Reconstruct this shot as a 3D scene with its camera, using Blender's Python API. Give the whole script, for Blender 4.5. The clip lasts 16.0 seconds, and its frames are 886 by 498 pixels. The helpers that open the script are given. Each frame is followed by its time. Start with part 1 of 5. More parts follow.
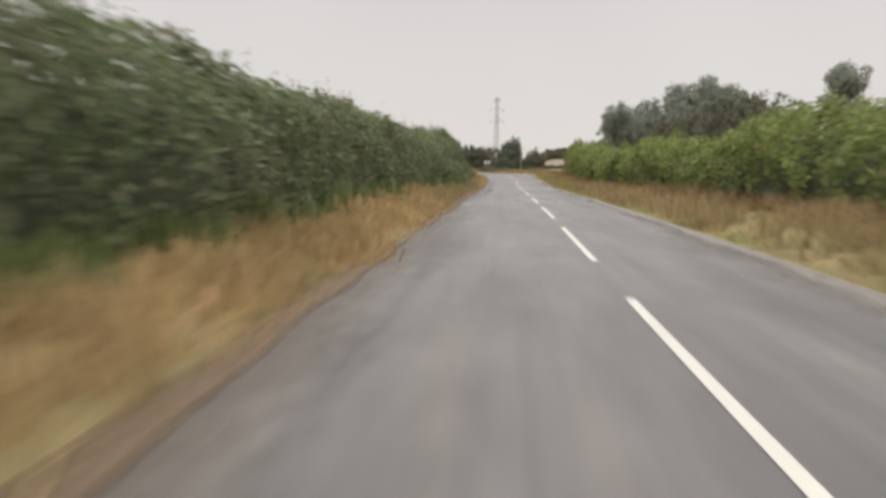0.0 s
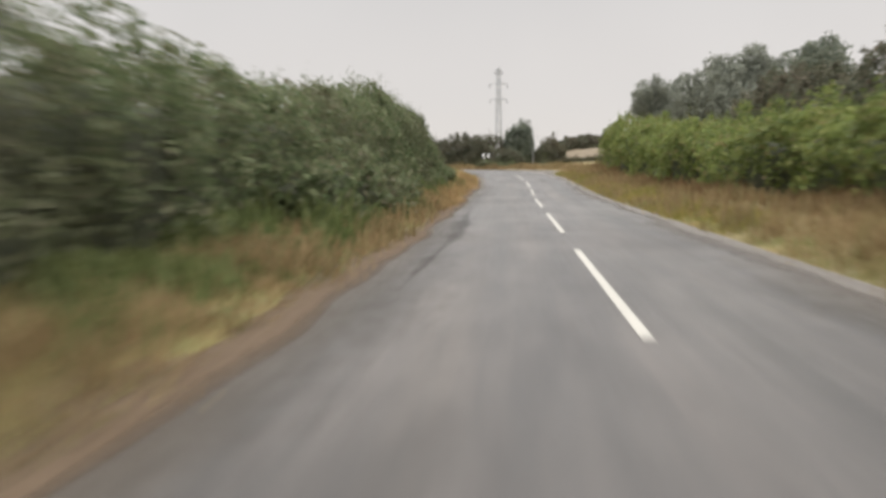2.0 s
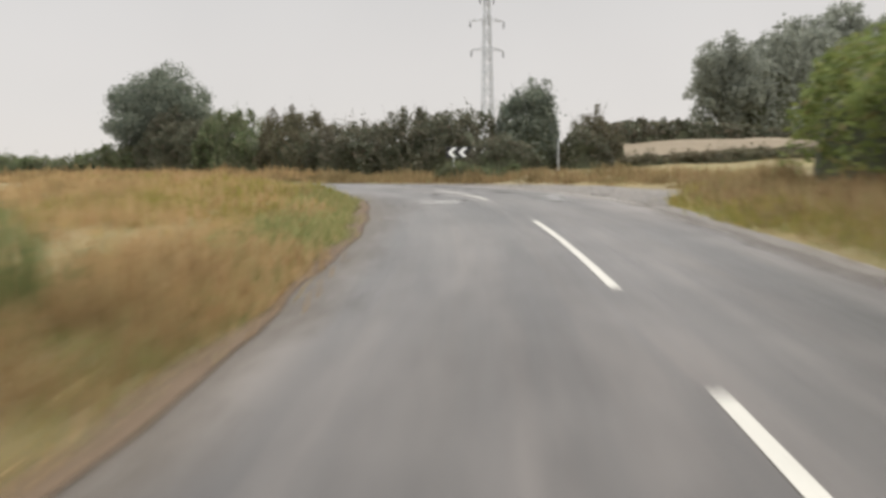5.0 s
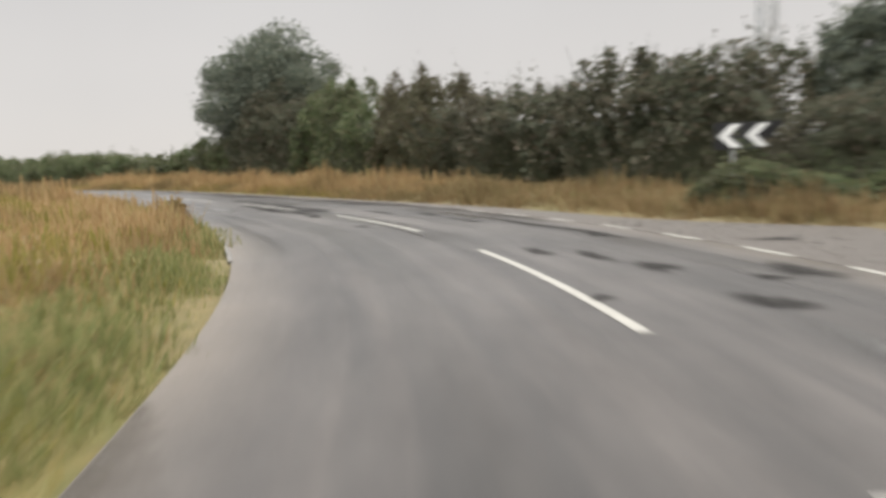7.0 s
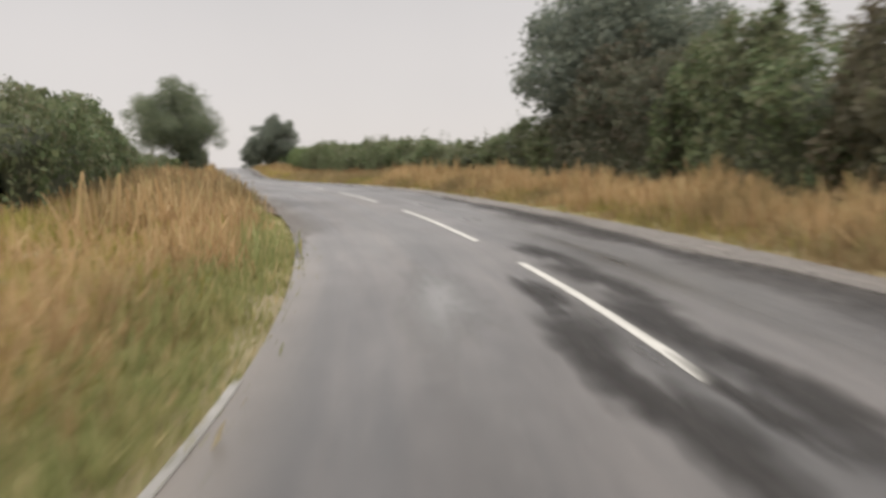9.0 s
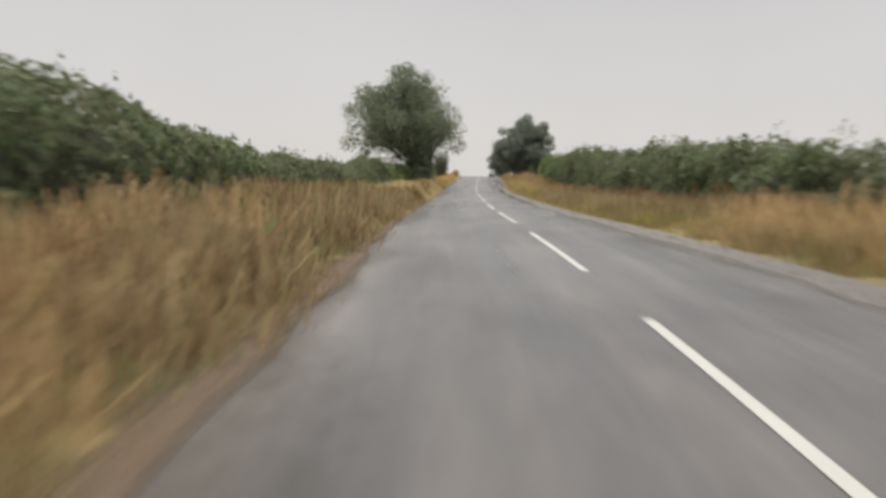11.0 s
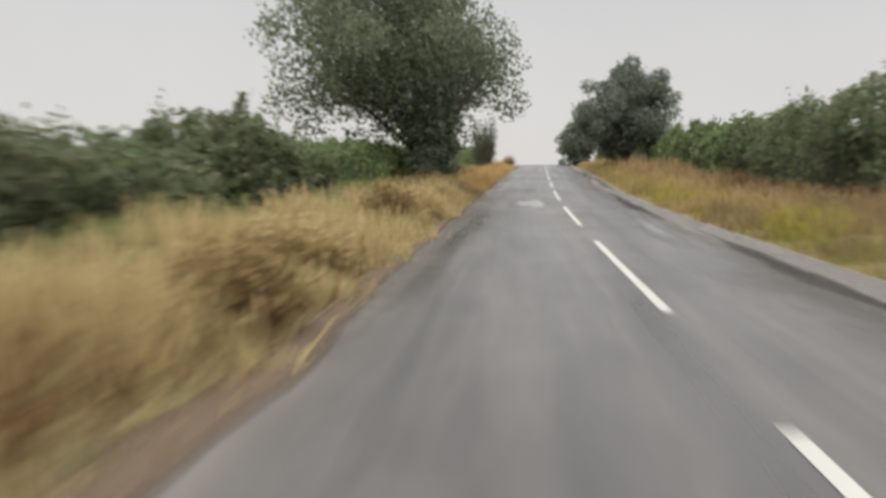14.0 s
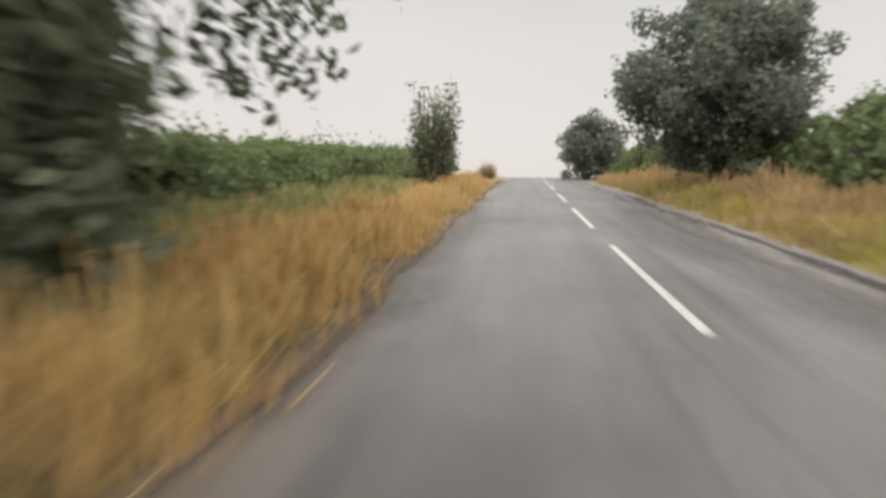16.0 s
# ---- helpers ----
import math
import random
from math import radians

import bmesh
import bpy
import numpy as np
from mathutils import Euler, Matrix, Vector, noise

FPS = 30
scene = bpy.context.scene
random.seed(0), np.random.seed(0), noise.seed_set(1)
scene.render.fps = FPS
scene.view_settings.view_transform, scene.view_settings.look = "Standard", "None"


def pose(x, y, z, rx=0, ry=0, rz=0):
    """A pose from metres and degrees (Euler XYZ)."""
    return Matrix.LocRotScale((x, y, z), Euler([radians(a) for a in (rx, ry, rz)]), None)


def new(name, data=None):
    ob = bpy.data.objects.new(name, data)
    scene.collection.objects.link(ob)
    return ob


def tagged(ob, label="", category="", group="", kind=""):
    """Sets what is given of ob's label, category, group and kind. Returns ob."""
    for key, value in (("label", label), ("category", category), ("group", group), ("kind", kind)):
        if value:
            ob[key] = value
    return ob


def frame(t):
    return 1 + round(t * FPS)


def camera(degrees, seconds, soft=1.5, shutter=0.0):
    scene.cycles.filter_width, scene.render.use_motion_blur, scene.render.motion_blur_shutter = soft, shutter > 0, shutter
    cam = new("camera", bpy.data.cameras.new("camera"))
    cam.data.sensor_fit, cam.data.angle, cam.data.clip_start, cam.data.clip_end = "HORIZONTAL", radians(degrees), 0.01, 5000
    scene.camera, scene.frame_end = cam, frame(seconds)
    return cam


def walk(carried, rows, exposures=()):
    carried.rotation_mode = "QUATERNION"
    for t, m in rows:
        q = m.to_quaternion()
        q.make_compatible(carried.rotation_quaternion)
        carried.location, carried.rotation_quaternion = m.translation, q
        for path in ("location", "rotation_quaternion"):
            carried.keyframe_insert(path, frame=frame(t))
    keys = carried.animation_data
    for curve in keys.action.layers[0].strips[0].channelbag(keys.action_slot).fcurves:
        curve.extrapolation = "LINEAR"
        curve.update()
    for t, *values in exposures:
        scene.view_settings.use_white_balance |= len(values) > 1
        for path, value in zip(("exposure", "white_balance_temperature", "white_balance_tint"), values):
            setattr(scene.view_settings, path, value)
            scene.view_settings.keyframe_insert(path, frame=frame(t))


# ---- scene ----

# ---- camera and its drive ----
PATH = [
    (0.0, -10.683, -1.696, 1.252, -5.98, -1.19, -2.49),
    (0.5, -9.642, 5.900, 1.266, -6.15, -0.61, -2.51),
    (1.0, -8.522, 13.944, 1.255, -6.19, 0.04, -2.30),
    (1.5, -7.580, 21.966, 1.228, -6.20, 0.52, -2.12),
    (2.0, -6.612, 29.842, 1.191, -6.22, 0.46, -1.89),
    (2.5, -5.709, 37.665, 1.144, -6.91, -0.05, -1.60),
    (3.0, -4.940, 44.847, 1.102, -6.85, 0.66, -1.49),
    (3.5, -4.162, 51.492, 1.068, -6.10, 1.14, -1.51),
    (4.0, -3.366, 58.519, 1.035, -6.01, 1.02, -2.06),
    (4.5, -2.455, 65.948, 1.039, -5.92, 0.90, -2.72),
    (5.0, -1.596, 73.254, 1.123, -5.83, 0.78, -2.02),
    (5.5, -1.014, 79.926, 1.271, -5.74, 0.66, 0.19),
    (6.0, -0.817, 85.601, 1.441, -5.93, 0.54, 3.15),
    (6.5, -1.094, 90.281, 1.559, -6.42, 1.16, 6.62),
    (7.0, -1.830, 94.293, 1.635, -6.59, 2.20, 12.65),
    (7.5, -2.859, 97.935, 1.683, -6.58, 2.29, 18.96),
    (8.0, -4.571, 101.888, 1.710, -6.73, 1.03, 25.04),
    (8.5, -6.372, 105.160, 1.707, -6.67, 0.63, 31.40),
    (9.0, -8.173, 108.197, 1.697, -6.55, 0.77, 37.19),
    (9.5, -10.725, 111.515, 1.694, -6.15, -0.31, 42.67),
    (10.0, -14.023, 114.967, 1.703, -6.07, -0.62, 47.90),
    (10.5, -18.066, 118.587, 1.730, -5.99, -0.93, 52.37),
    (11.0, -22.665, 122.220, 1.777, -5.91, -1.24, 55.53),
    (11.5, -27.599, 125.824, 1.810, -5.82, -1.55, 57.51),
    (12.0, -32.505, 129.255, 1.798, -5.49, -1.87, 58.60),
    (12.5, -37.634, 132.812, 1.737, -6.28, -1.37, 58.65),
    (13.0, -43.024, 136.716, 1.622, -6.37, -0.91, 58.87),
    (13.5, -48.447, 140.693, 1.499, -6.71, -0.39, 59.28),
    (14.0, -53.989, 144.652, 1.397, -6.72, -0.08, 59.46),
    (14.5, -59.531, 148.605, 1.316, -6.78, -0.22, 59.29),
    (15.0, -65.086, 152.629, 1.260, -6.46, -0.44, 59.27),
    (15.5, -71.013, 156.995, 1.234, -6.13, 0.07, 58.58),
    (16.0, -76.649, 160.984, 1.241, -6.05, -0.91, 58.23),
]
KAPPA = [0.0000, 0.0000, 0.0000, -0.0006, -0.0013, -0.0012, 0.0004, 0.0004, 0.0004, 0.0000, 0.0000, 0.0003, 0.0003, 0.0000, -0.0024, 0.0006, 0.0029, 0.0069, 0.0107, 0.0196, 0.0304, 0.0271, 0.0271, 0.0204, 0.0160, 0.0109, 0.0060, 0.0036, 0.0008, -0.0007, -0.0022, -0.0013, 0.0003, 0.0001, 0.0000, -0.0009, -0.0017, -0.0011, -0.0004, -0.0004, -0.0004, -0.0002, -0.0001, -0.0001, -0.0002, -0.0011, 0.0000, 0.0000, 0.0000, 0.0000, 0.0000, 0.0000, 0.0000, 0.0000, 0.0000, 0.0000, 0.0000, 0.0000, 0.0000, 0.0000]
RISE = [-0.07, 0.11, 0.06, -0.10, -0.19, 0.58, 0.48, 0.72, 0.22, 0.01, 0.17, 0.40, 0.42, 0.30, 0.10]

cam = camera(58.3, 16.0, soft=3.3, shutter=0.7)
walk(cam, [(t, pose(x, y, z, 90 + p, r, w)) for t, x, y, z, p, r, w in PATH],
     exposures=((0, 0.06, 6520, 12), (2.2, 0.08, 6480, 11), (3.5, 0.17, 6500, 11), (6.0, 0.02, 6450, 10), (7.5, 0.03, 6480, 11), (8.5, 0.0, 6510, 12.3), (9.5, 0.02, 6510, 12.5), (12.0, -0.12, 6340, 9.5), (12.8, -0.08, 6340, 9.5), (14.0, -0.02, 6320, 9.5), (15.3, 0.09, 6430, 9), (16.0, 0.13, 6520, 10.3)))

# ---- sky and light: a bright, even overcast sky in drizzle ----
world = bpy.data.worlds.new("overcast_sky")
scene.world = world
world.use_nodes = True
wn, wl = world.node_tree.nodes, world.node_tree.links
wn.clear()
SUN_ELEV, SUN_ROT = radians(52), radians(140)
sky = wn.new("ShaderNodeTexSky")
sky.sky_type = "NISHITA"
sky.sun_disc = False
sky.sun_elevation, sky.sun_rotation = SUN_ELEV, SUN_ROT
coord = wn.new("ShaderNodeTexCoord")
sep = wn.new("ShaderNodeSeparateXYZ")
wl.new(coord.outputs["Generated"], sep.inputs[0])
ramp = wn.new("ShaderNodeValToRGB")          # cloud deck, brighter towards the zenith
ramp.color_ramp.interpolation = "EASE"
e = ramp.color_ramp.elements
e[0].position, e[0].color = 0.0, (0.315, 0.300, 0.285, 1)
e[1].position, e[1].color = 1.0, (1.2, 1.2, 1.18, 1)
for at_z, col in ((0.10, (0.305, 0.293, 0.281, 1)), (0.24, (0.285, 0.278, 0.270, 1)), (0.46, (0.85, 0.84, 0.82, 1))):
    k = e.new(at_z)
    k.color = col
wl.new(sep.outputs["Z"], ramp.inputs[0])
clouds = wn.new("ShaderNodeTexNoise")
clouds.inputs["Scale"].default_value, clouds.inputs["Detail"].default_value = 2.2, 4
wl.new(coord.outputs["Generated"], clouds.inputs["Vector"])
cl = wn.new("ShaderNodeMapRange")
cl.inputs["To Min"].default_value, cl.inputs["To Max"].default_value = 0.90, 1.10
wl.new(clouds.outputs["Fac"], cl.inputs["Value"])
mul = wn.new("ShaderNodeMix")
mul.data_type, mul.blend_type = "RGBA", "MULTIPLY"
mul.inputs["Factor"].default_value = 1
wl.new(ramp.outputs["Color"], mul.inputs["A"])
wl.new(cl.outputs["Result"], mul.inputs["B"])
bg_cloud, bg_sky, add = wn.new("ShaderNodeBackground"), wn.new("ShaderNodeBackground"), wn.new("ShaderNodeAddShader")
bg_cloud.inputs["Strength"].default_value = 2.25
bg_sky.inputs["Strength"].default_value = 0.004
wl.new(mul.outputs["Result"], bg_cloud.inputs["Color"])
wl.new(sky.outputs["Color"], bg_sky.inputs["Color"])
wl.new(bg_cloud.outputs[0], add.inputs[0])
wl.new(bg_sky.outputs[0], add.inputs[1])
out = wn.new("ShaderNodeOutputWorld")
wl.new(add.outputs[0], out.inputs["Surface"])

sun = new("sun", bpy.data.lights.new("sun", "SUN"))
sun.data.energy, sun.data.angle, sun.data.color = 1.0, radians(40), (1.0, 0.96, 0.90)
sun.matrix_world = pose(0, 0, 60, 90 - math.degrees(SUN_ELEV), 0, 180 - math.degrees(SUN_ROT))

# ---- the line of the road: bend and rise along its length ----
ARC = np.arange(-90.0, 520.0, 0.5)
_k = np.interp(ARC, np.arange(-24, 331, 6.0), KAPPA, left=0, right=0)
_k[ARC > 250] = 0
_head = np.concatenate([[0], np.cumsum((_k[1:] + _k[:-1]) * 0.25)])
_i0, _i1 = int(np.argmin(abs(ARC))), int(np.argmin(abs(ARC - 150)))
_head += 0.96742 - _head[_i1]
_dx, _dy = -np.sin(_head), np.cos(_head)
_cx = np.concatenate([[0], np.cumsum((_dx[1:] + _dx[:-1]) * 0.25)])
_cy = np.concatenate([[0], np.cumsum((_dy[1:] + _dy[:-1]) * 0.25)])
_cx += -36.305 - _cx[_i1]
_cy += 133.657 - _cy[_i1]
_cz = np.interp(ARC, np.arange(-24, 331, 24.0), RISE)
_cz = np.convolve(np.pad(_cz, 24, "edge"), np.ones(49) / 49, "valid")
_cz -= _cz[_i0]
_cz -= 0.05 * (np.sqrt(np.clip(ARC - 258, 0, None) ** 2 + 400) - 20)      # over the brow the road drops out of sight


def along(s, lat=0.0):
    """World x, y, road height and heading at s metres along the centre line, lat to its right."""
    h = np.interp(s, ARC, _head)
    return (np.interp(s, ARC, _cx) + lat * np.cos(h), np.interp(s, ARC, _cy) + lat * np.sin(h), np.interp(s, ARC, _cz), h)


def nearest(x, y):
    """Arc length, sideways distance and road height for world points."""
    x, y = np.asarray(x, float).ravel(), np.asarray(y, float).ravel()
    s, lat, z = np.zeros(len(x)), np.zeros(len(x)), np.zeros(len(x))
    step = 4
    cx, cy = _cx[::step], _cy[::step]
    for a in range(0, len(x), 4000):
        b = slice(a, a + 4000)
        d = (x[b, None] - cx) ** 2 + (y[b, None] - cy) ** 2
        j = np.argmin(d, 1) * step
        h = _head[j]
        s[b] = ARC[j] + (x[b] - _cx[j]) * -np.sin(h) + (y[b] - _cy[j]) * np.cos(h)
        lat[b] = (x[b] - _cx[j]) * np.cos(h) + (y[b] - _cy[j]) * np.sin(h)
        z[b] = np.interp(s[b], ARC, _cz)
    return s, lat, z


def smooth(v, a, b):
    u = np.clip((v - a) / (b - a), 0, 1)
    return u * u * (3 - 2 * u)


def ripple(x, y, scale, seed):
    """Cheap rolling noise in about -1..1."""
    r = np.random.RandomState(seed)
    t = np.zeros_like(np.asarray(x, float))
    for i in range(6):
        a, p, f = r.uniform(0, 6.28), r.uniform(0, 6.28), r.uniform(0.6, 1.9) / scale
        t = t + np.sin((x * np.cos(a) + y * np.sin(a)) * f * 6.28 + p)
    return t / 3.0


LEFT_EDGE, RIGHT_EDGE = -2.82, 2.95


def left_edge(s):
    """The left-hand edge of the carriageway wanders a little round the bend."""
    return LEFT_EDGE - 0.11 * smooth(s, 94, 100) * (1 - smooth(s, 107, 113)) + 0.16 * smooth(s, 110, 117) * (1 - smooth(s, 126, 136)) + 0.18 * smooth(s, 38, 44) * (1 - smooth(s, 56, 66)) + 0.10 * smooth(s, 144, 156) + (0.04 * np.sin(s * 0.9) + 0.03 * np.sin(s * 2.3)) * (1 - smooth(s, 90, 96) * (1 - smooth(s, 126, 132)))


def apron(s):
    """Width of the gravel strip beyond the right-hand edge of the carriageway."""
    return 0.15 - 0.38 * (1 - smooth(s, 78, 90)) - 0.55 * smooth(s, 138, 156) * (1 - 0.8 * smooth(s, 200, 220)) + 0.45 * smooth(s, 98, 106) * (1 - smooth(s, 112, 119)) + 0.5 * smooth(s, 86, 92) * (1 - smooth(s, 104, 116)) + 4.0 * smooth(s, 90, 98) * (1 - smooth(s, 101, 109)) + 0.20 * smooth(s, 100, 112) * (1 - smooth(s, 150, 230))


def right_edge(s):
    """The right-hand edge of the asphalt, under the verge where that has crept over it."""
    return np.minimum(RIGHT_EDGE, RIGHT_EDGE + apron(s) + 0.06)


def ground_z(x, y):
    shape = np.shape(x)
    s, lat, z = nearest(x, y)
    xf, yf = np.asarray(x, float).ravel(), np.asarray(y, float).ravel()
    side = np.where(lat > 0, lat - RIGHT_EDGE - apron(s), left_edge(s) - lat)
    bank = -0.10 + 0.22 * smooth(side, -0.1, 1.2) + 0.15 * smooth(side, 1.0, 4.0)
    bumps = 0.10 * ripple(xf, yf, 7, 3) * smooth(side, 0.3, 3) + 0.5 * ripple(xf, yf, 60, 4) * smooth(side, 8, 40)
    hill = 2.15 * smooth(xf + 0.15 * (yf - 110), 1, 20) * smooth(yf, 95, 140) + 3 * smooth(xf, 60, 260) * smooth(yf, 90, 260)
    beyond = 0.05 * (np.sqrt(np.clip(s - 258, 0, None) ** 2 + 400) - 20)
    far = smooth(np.abs(lat), 60, 400)
    near_z = z + 0.05 * (np.sqrt(np.clip(np.minimum(s, ARC[-1]) - 258, 0, None) ** 2 + 400) - 20)
    zz = near_z * (1 - far) - beyond + bank + bumps + hill
    return zz.reshape(shape)


# ---- materials ----
def material(name):
    m = bpy.data.materials.new(name)
    m.use_nodes = True
    return m, m.node_tree.nodes, m.node_tree.links, m.node_tree.nodes["Principled BSDF"]


def noise_node(n, l, scale, detail=4, rough=0.6, vec=None):
    t = n.new("ShaderNodeTexNoise")
    t.inputs["Scale"].default_value, t.inputs["Detail"].default_value, t.inputs["Roughness"].default_value = scale, detail, rough
    if vec is not None:
        l.new(vec, t.inputs["Vector"])
    return t.outputs["Fac"]


def ramp_node(n, l, fac, stops):
    r = n.new("ShaderNodeValToRGB")
    el = r.color_ramp.elements
    el[0].position, el[0].color = stops[0][0], (*stops[0][1], 1)
    el[1].position, el[1].color = stops[-1][0], (*stops[-1][1], 1)
    for p, c in stops[1:-1]:
        el.new(p).color = (*c, 1)
    l.new(fac, r.inputs[0])
    return r.outputs["Color"]


def mix_node(n, l, fac, a, b, mode="MIX"):
    m = n.new("ShaderNodeMix")
    m.data_type, m.blend_type = "RGBA", mode
    for key, v in (("Factor", fac), ("A", a), ("B", b)):
        if isinstance(v, (int, float)):
            m.inputs[key].default_value = v
        elif isinstance(v, tuple):
            m.inputs[key].default_value = (*v, 1)
        else:
            l.new(v, m.inputs[key])
    return m.outputs["Result"]


def math_node(n, l, op, a, b=0.0, c=None):
    m = n.new("ShaderNodeMath")
    m.operation = op
    for i, v in enumerate((a, b, c)):
        if v is None:
            continue
        if isinstance(v, (int, float)):
            m.inputs[i].default_value = v
        else:
            l.new(v, m.inputs[i])
    return m.outputs[0]


def bump_node(n, l, fac, strength, distance, target):
    b = n.new("ShaderNodeBump")
    b.inputs["Strength"].default_value, b.inputs["Distance"].default_value = strength, distance
    l.new(fac, b.inputs["Height"])
    l.new(b.outputs[0], target.inputs["Normal"])


def position(n):
    return n.new("ShaderNodeNewGeometry").outputs["Position"]


def leaf_material(name, stops, rough=0.55, patch=0.35, patch_col=(0.05, 0.045, 0.02), shine=0.15, through_leaf=0.45):
    m, n, l, p = material(name)
    geo = n.new("ShaderNodeNewGeometry")
    col = ramp_node(n, l, geo.outputs["Random Per Island"], stops)
    big = noise_node(n, l, 0.35, 3, 0.6, geo.outputs["Position"])
    sel = n.new("ShaderNodeMapRange")
    sel.inputs["From Min"].default_value, sel.inputs["From Max"].default_value = 0.45, 0.68
    sel.inputs["To Max"].default_value = patch
    l.new(big, sel.inputs["Value"])
    col = mix_node(n, l, sel.outputs["Result"], col, patch_col)
    l.new(col, p.inputs["Base Color"])
    p.inputs["Roughness"].default_value = rough
    p.inputs["Specular IOR Level"].default_value = shine
    tr = n.new("ShaderNodeBsdfTranslucent")
    l.new(col, tr.inputs["Color"])
    mx = n.new("ShaderNodeMixShader")
    mx.inputs[0].default_value = through_leaf
    l.new(p.outputs[0], mx.inputs[1])
    l.new(tr.outputs[0], mx.inputs[2])
    l.new(mx.outputs[0], n["Material Output"].inputs["Surface"])
    return m


HEDGE_LEAF = leaf_material("hedge_leaves", [(0, (0.085, 0.114, 0.056)), (0.45, (0.136, 0.171, 0.081)), (0.8, (0.187, 0.207, 0.109)), (1, (0.185, 0.165, 0.112))], patch=0.55, patch_col=(0.136, 0.117, 0.081))
GREEN_LEAF = leaf_material("bright_hedge_leaves", [(0, (0.108, 0.142, 0.045)), (0.5, (0.182, 0.228, 0.067)), (0.85, (0.258, 0.284, 0.090)), (1, (0.262, 0.208, 0.104))], patch=0.35, patch_col=(0.091, 0.102, 0.044))
THICKET_LEAF = leaf_material("thicket_leaves", [(0, (0.071, 0.079, 0.055)), (0.5, (0.114, 0.124, 0.080)), (0.85, (0.148, 0.136, 0.095)), (1, (0.193, 0.154, 0.115))], patch=0.7, patch_col=(0.120, 0.102, 0.074))
# greyed leaf colour, partly distance haze mixed into the green
TREE_LEAF = leaf_material("tree_leaves", [(0, (0.108, 0.130, 0.105)), (0.5, (0.170, 0.192, 0.146)), (1, (0.232, 0.248, 0.188))], patch=0.3, patch_col=(0.108, 0.109, 0.088), through_leaf=0.5)
# far trees: rain haze put into a paler, greyer leaf colour
HAZED_LEAF = leaf_material("hazed_leaves", [(0, (0.170, 0.185, 0.155)), (0.5, (0.245, 0.260, 0.215)), (1, (0.300, 0.312, 0.260))], patch=0.3, patch_col=(0.17, 0.175, 0.14), through_leaf=0.5)
ASH_LEAF = leaf_material("ash_leaves", [(0, (0.100, 0.125, 0.082)), (0.5, (0.160, 0.186, 0.116)), (1, (0.225, 0.245, 0.154))], patch=0.3, patch_col=(0.105, 0.110, 0.075), through_leaf=0.5)
BROWN_LEAF = leaf_material("browning_thorn_leaves", [(0, (0.090, 0.074, 0.050)), (0.5, (0.135, 0.113, 0.074)), (0.85, (0.165, 0.145, 0.094)), (1, (0.125, 0.138, 0.075))], patch=0.5, patch_col=(0.098, 0.105, 0.060))
BARK, n, l, p = material("bark")
l.new(ramp_node(n, l, noise_node(n, l, 9, 6, 0.7, position(n)), [(0.3, (0.035, 0.030, 0.024)), (0.7, (0.11, 0.095, 0.075))]), p.inputs["Base Color"])
p.inputs["Roughness"].default_value = 0.85
bump_node(n, l, noise_node(n, l, 25, 4, 0.7, position(n)), 0.6, 0.03, p)

# mottled green-brown for the hedges' inner sheet, darker than their leaves
CORE, n, l, p = material("inner_sheet_tone")
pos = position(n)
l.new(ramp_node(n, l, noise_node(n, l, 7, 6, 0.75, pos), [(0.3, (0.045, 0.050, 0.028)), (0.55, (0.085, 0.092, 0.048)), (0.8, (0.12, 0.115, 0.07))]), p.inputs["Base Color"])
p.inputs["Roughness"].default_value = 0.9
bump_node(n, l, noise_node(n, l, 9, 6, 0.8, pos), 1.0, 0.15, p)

DRY_GRASS = leaf_material("dry_grass", [(0, (0.27, 0.17, 0.084)), (0.4, (0.41, 0.275, 0.134)), (0.75, (0.47, 0.335, 0.179)), (1, (0.36, 0.29, 0.129))], rough=0.7, patch=0.75, patch_col=(0.17, 0.125, 0.056))
BROWN_GRASS = leaf_material("browned_grass", [(0, (0.165, 0.110, 0.056)), (0.4, (0.270, 0.188, 0.098)), (0.75, (0.355, 0.263, 0.143)), (1, (0.235, 0.220, 0.098))], rough=0.7, patch=0.6, patch_col=(0.117, 0.100, 0.044))
GREEN_GRASS = leaf_material("green_grass", [(0, (0.155, 0.175, 0.065)), (0.5, (0.245, 0.255, 0.101)), (0.85, (0.34, 0.31, 0.140)), (1, (0.43, 0.34, 0.179))], rough=0.65, patch=0.4, patch_col=(0.20, 0.17, 0.062))
STRAW_GRASS = leaf_material("pale_straw_grass", [(0, (0.335, 0.245, 0.122)), (0.4, (0.47, 0.355, 0.180)), (0.75, (0.54, 0.425, 0.222)), (1, (0.39, 0.330, 0.150))], rough=0.7, patch=0.40, patch_col=(0.30, 0.23, 0.09), through_leaf=0.5)
OCHRE_GRASS = leaf_material("ochre_grass", [(0, (0.38, 0.235, 0.095)), (0.4, (0.54, 0.345, 0.145)), (0.75, (0.60, 0.415, 0.19)), (1, (0.46, 0.36, 0.14))], rough=0.7, patch=0.5, patch_col=(0.27, 0.18, 0.07), through_leaf=0.5)
FIELD_HEDGE_LEAF = leaf_material("field_hedge_leaves", [(0, (0.090, 0.125, 0.055)), (0.5, (0.145, 0.190, 0.080)), (1, (0.210, 0.245, 0.110))], patch=0.4, patch_col=(0.13, 0.15, 0.065))
NETTLE = leaf_material("nettle_leaves", [(0, (0.080, 0.105, 0.038)), (0.6, (0.130, 0.160, 0.058)), (1, (0.185, 0.20, 0.085))], patch=0.3, patch_col=(0.14, 0.12, 0.05))
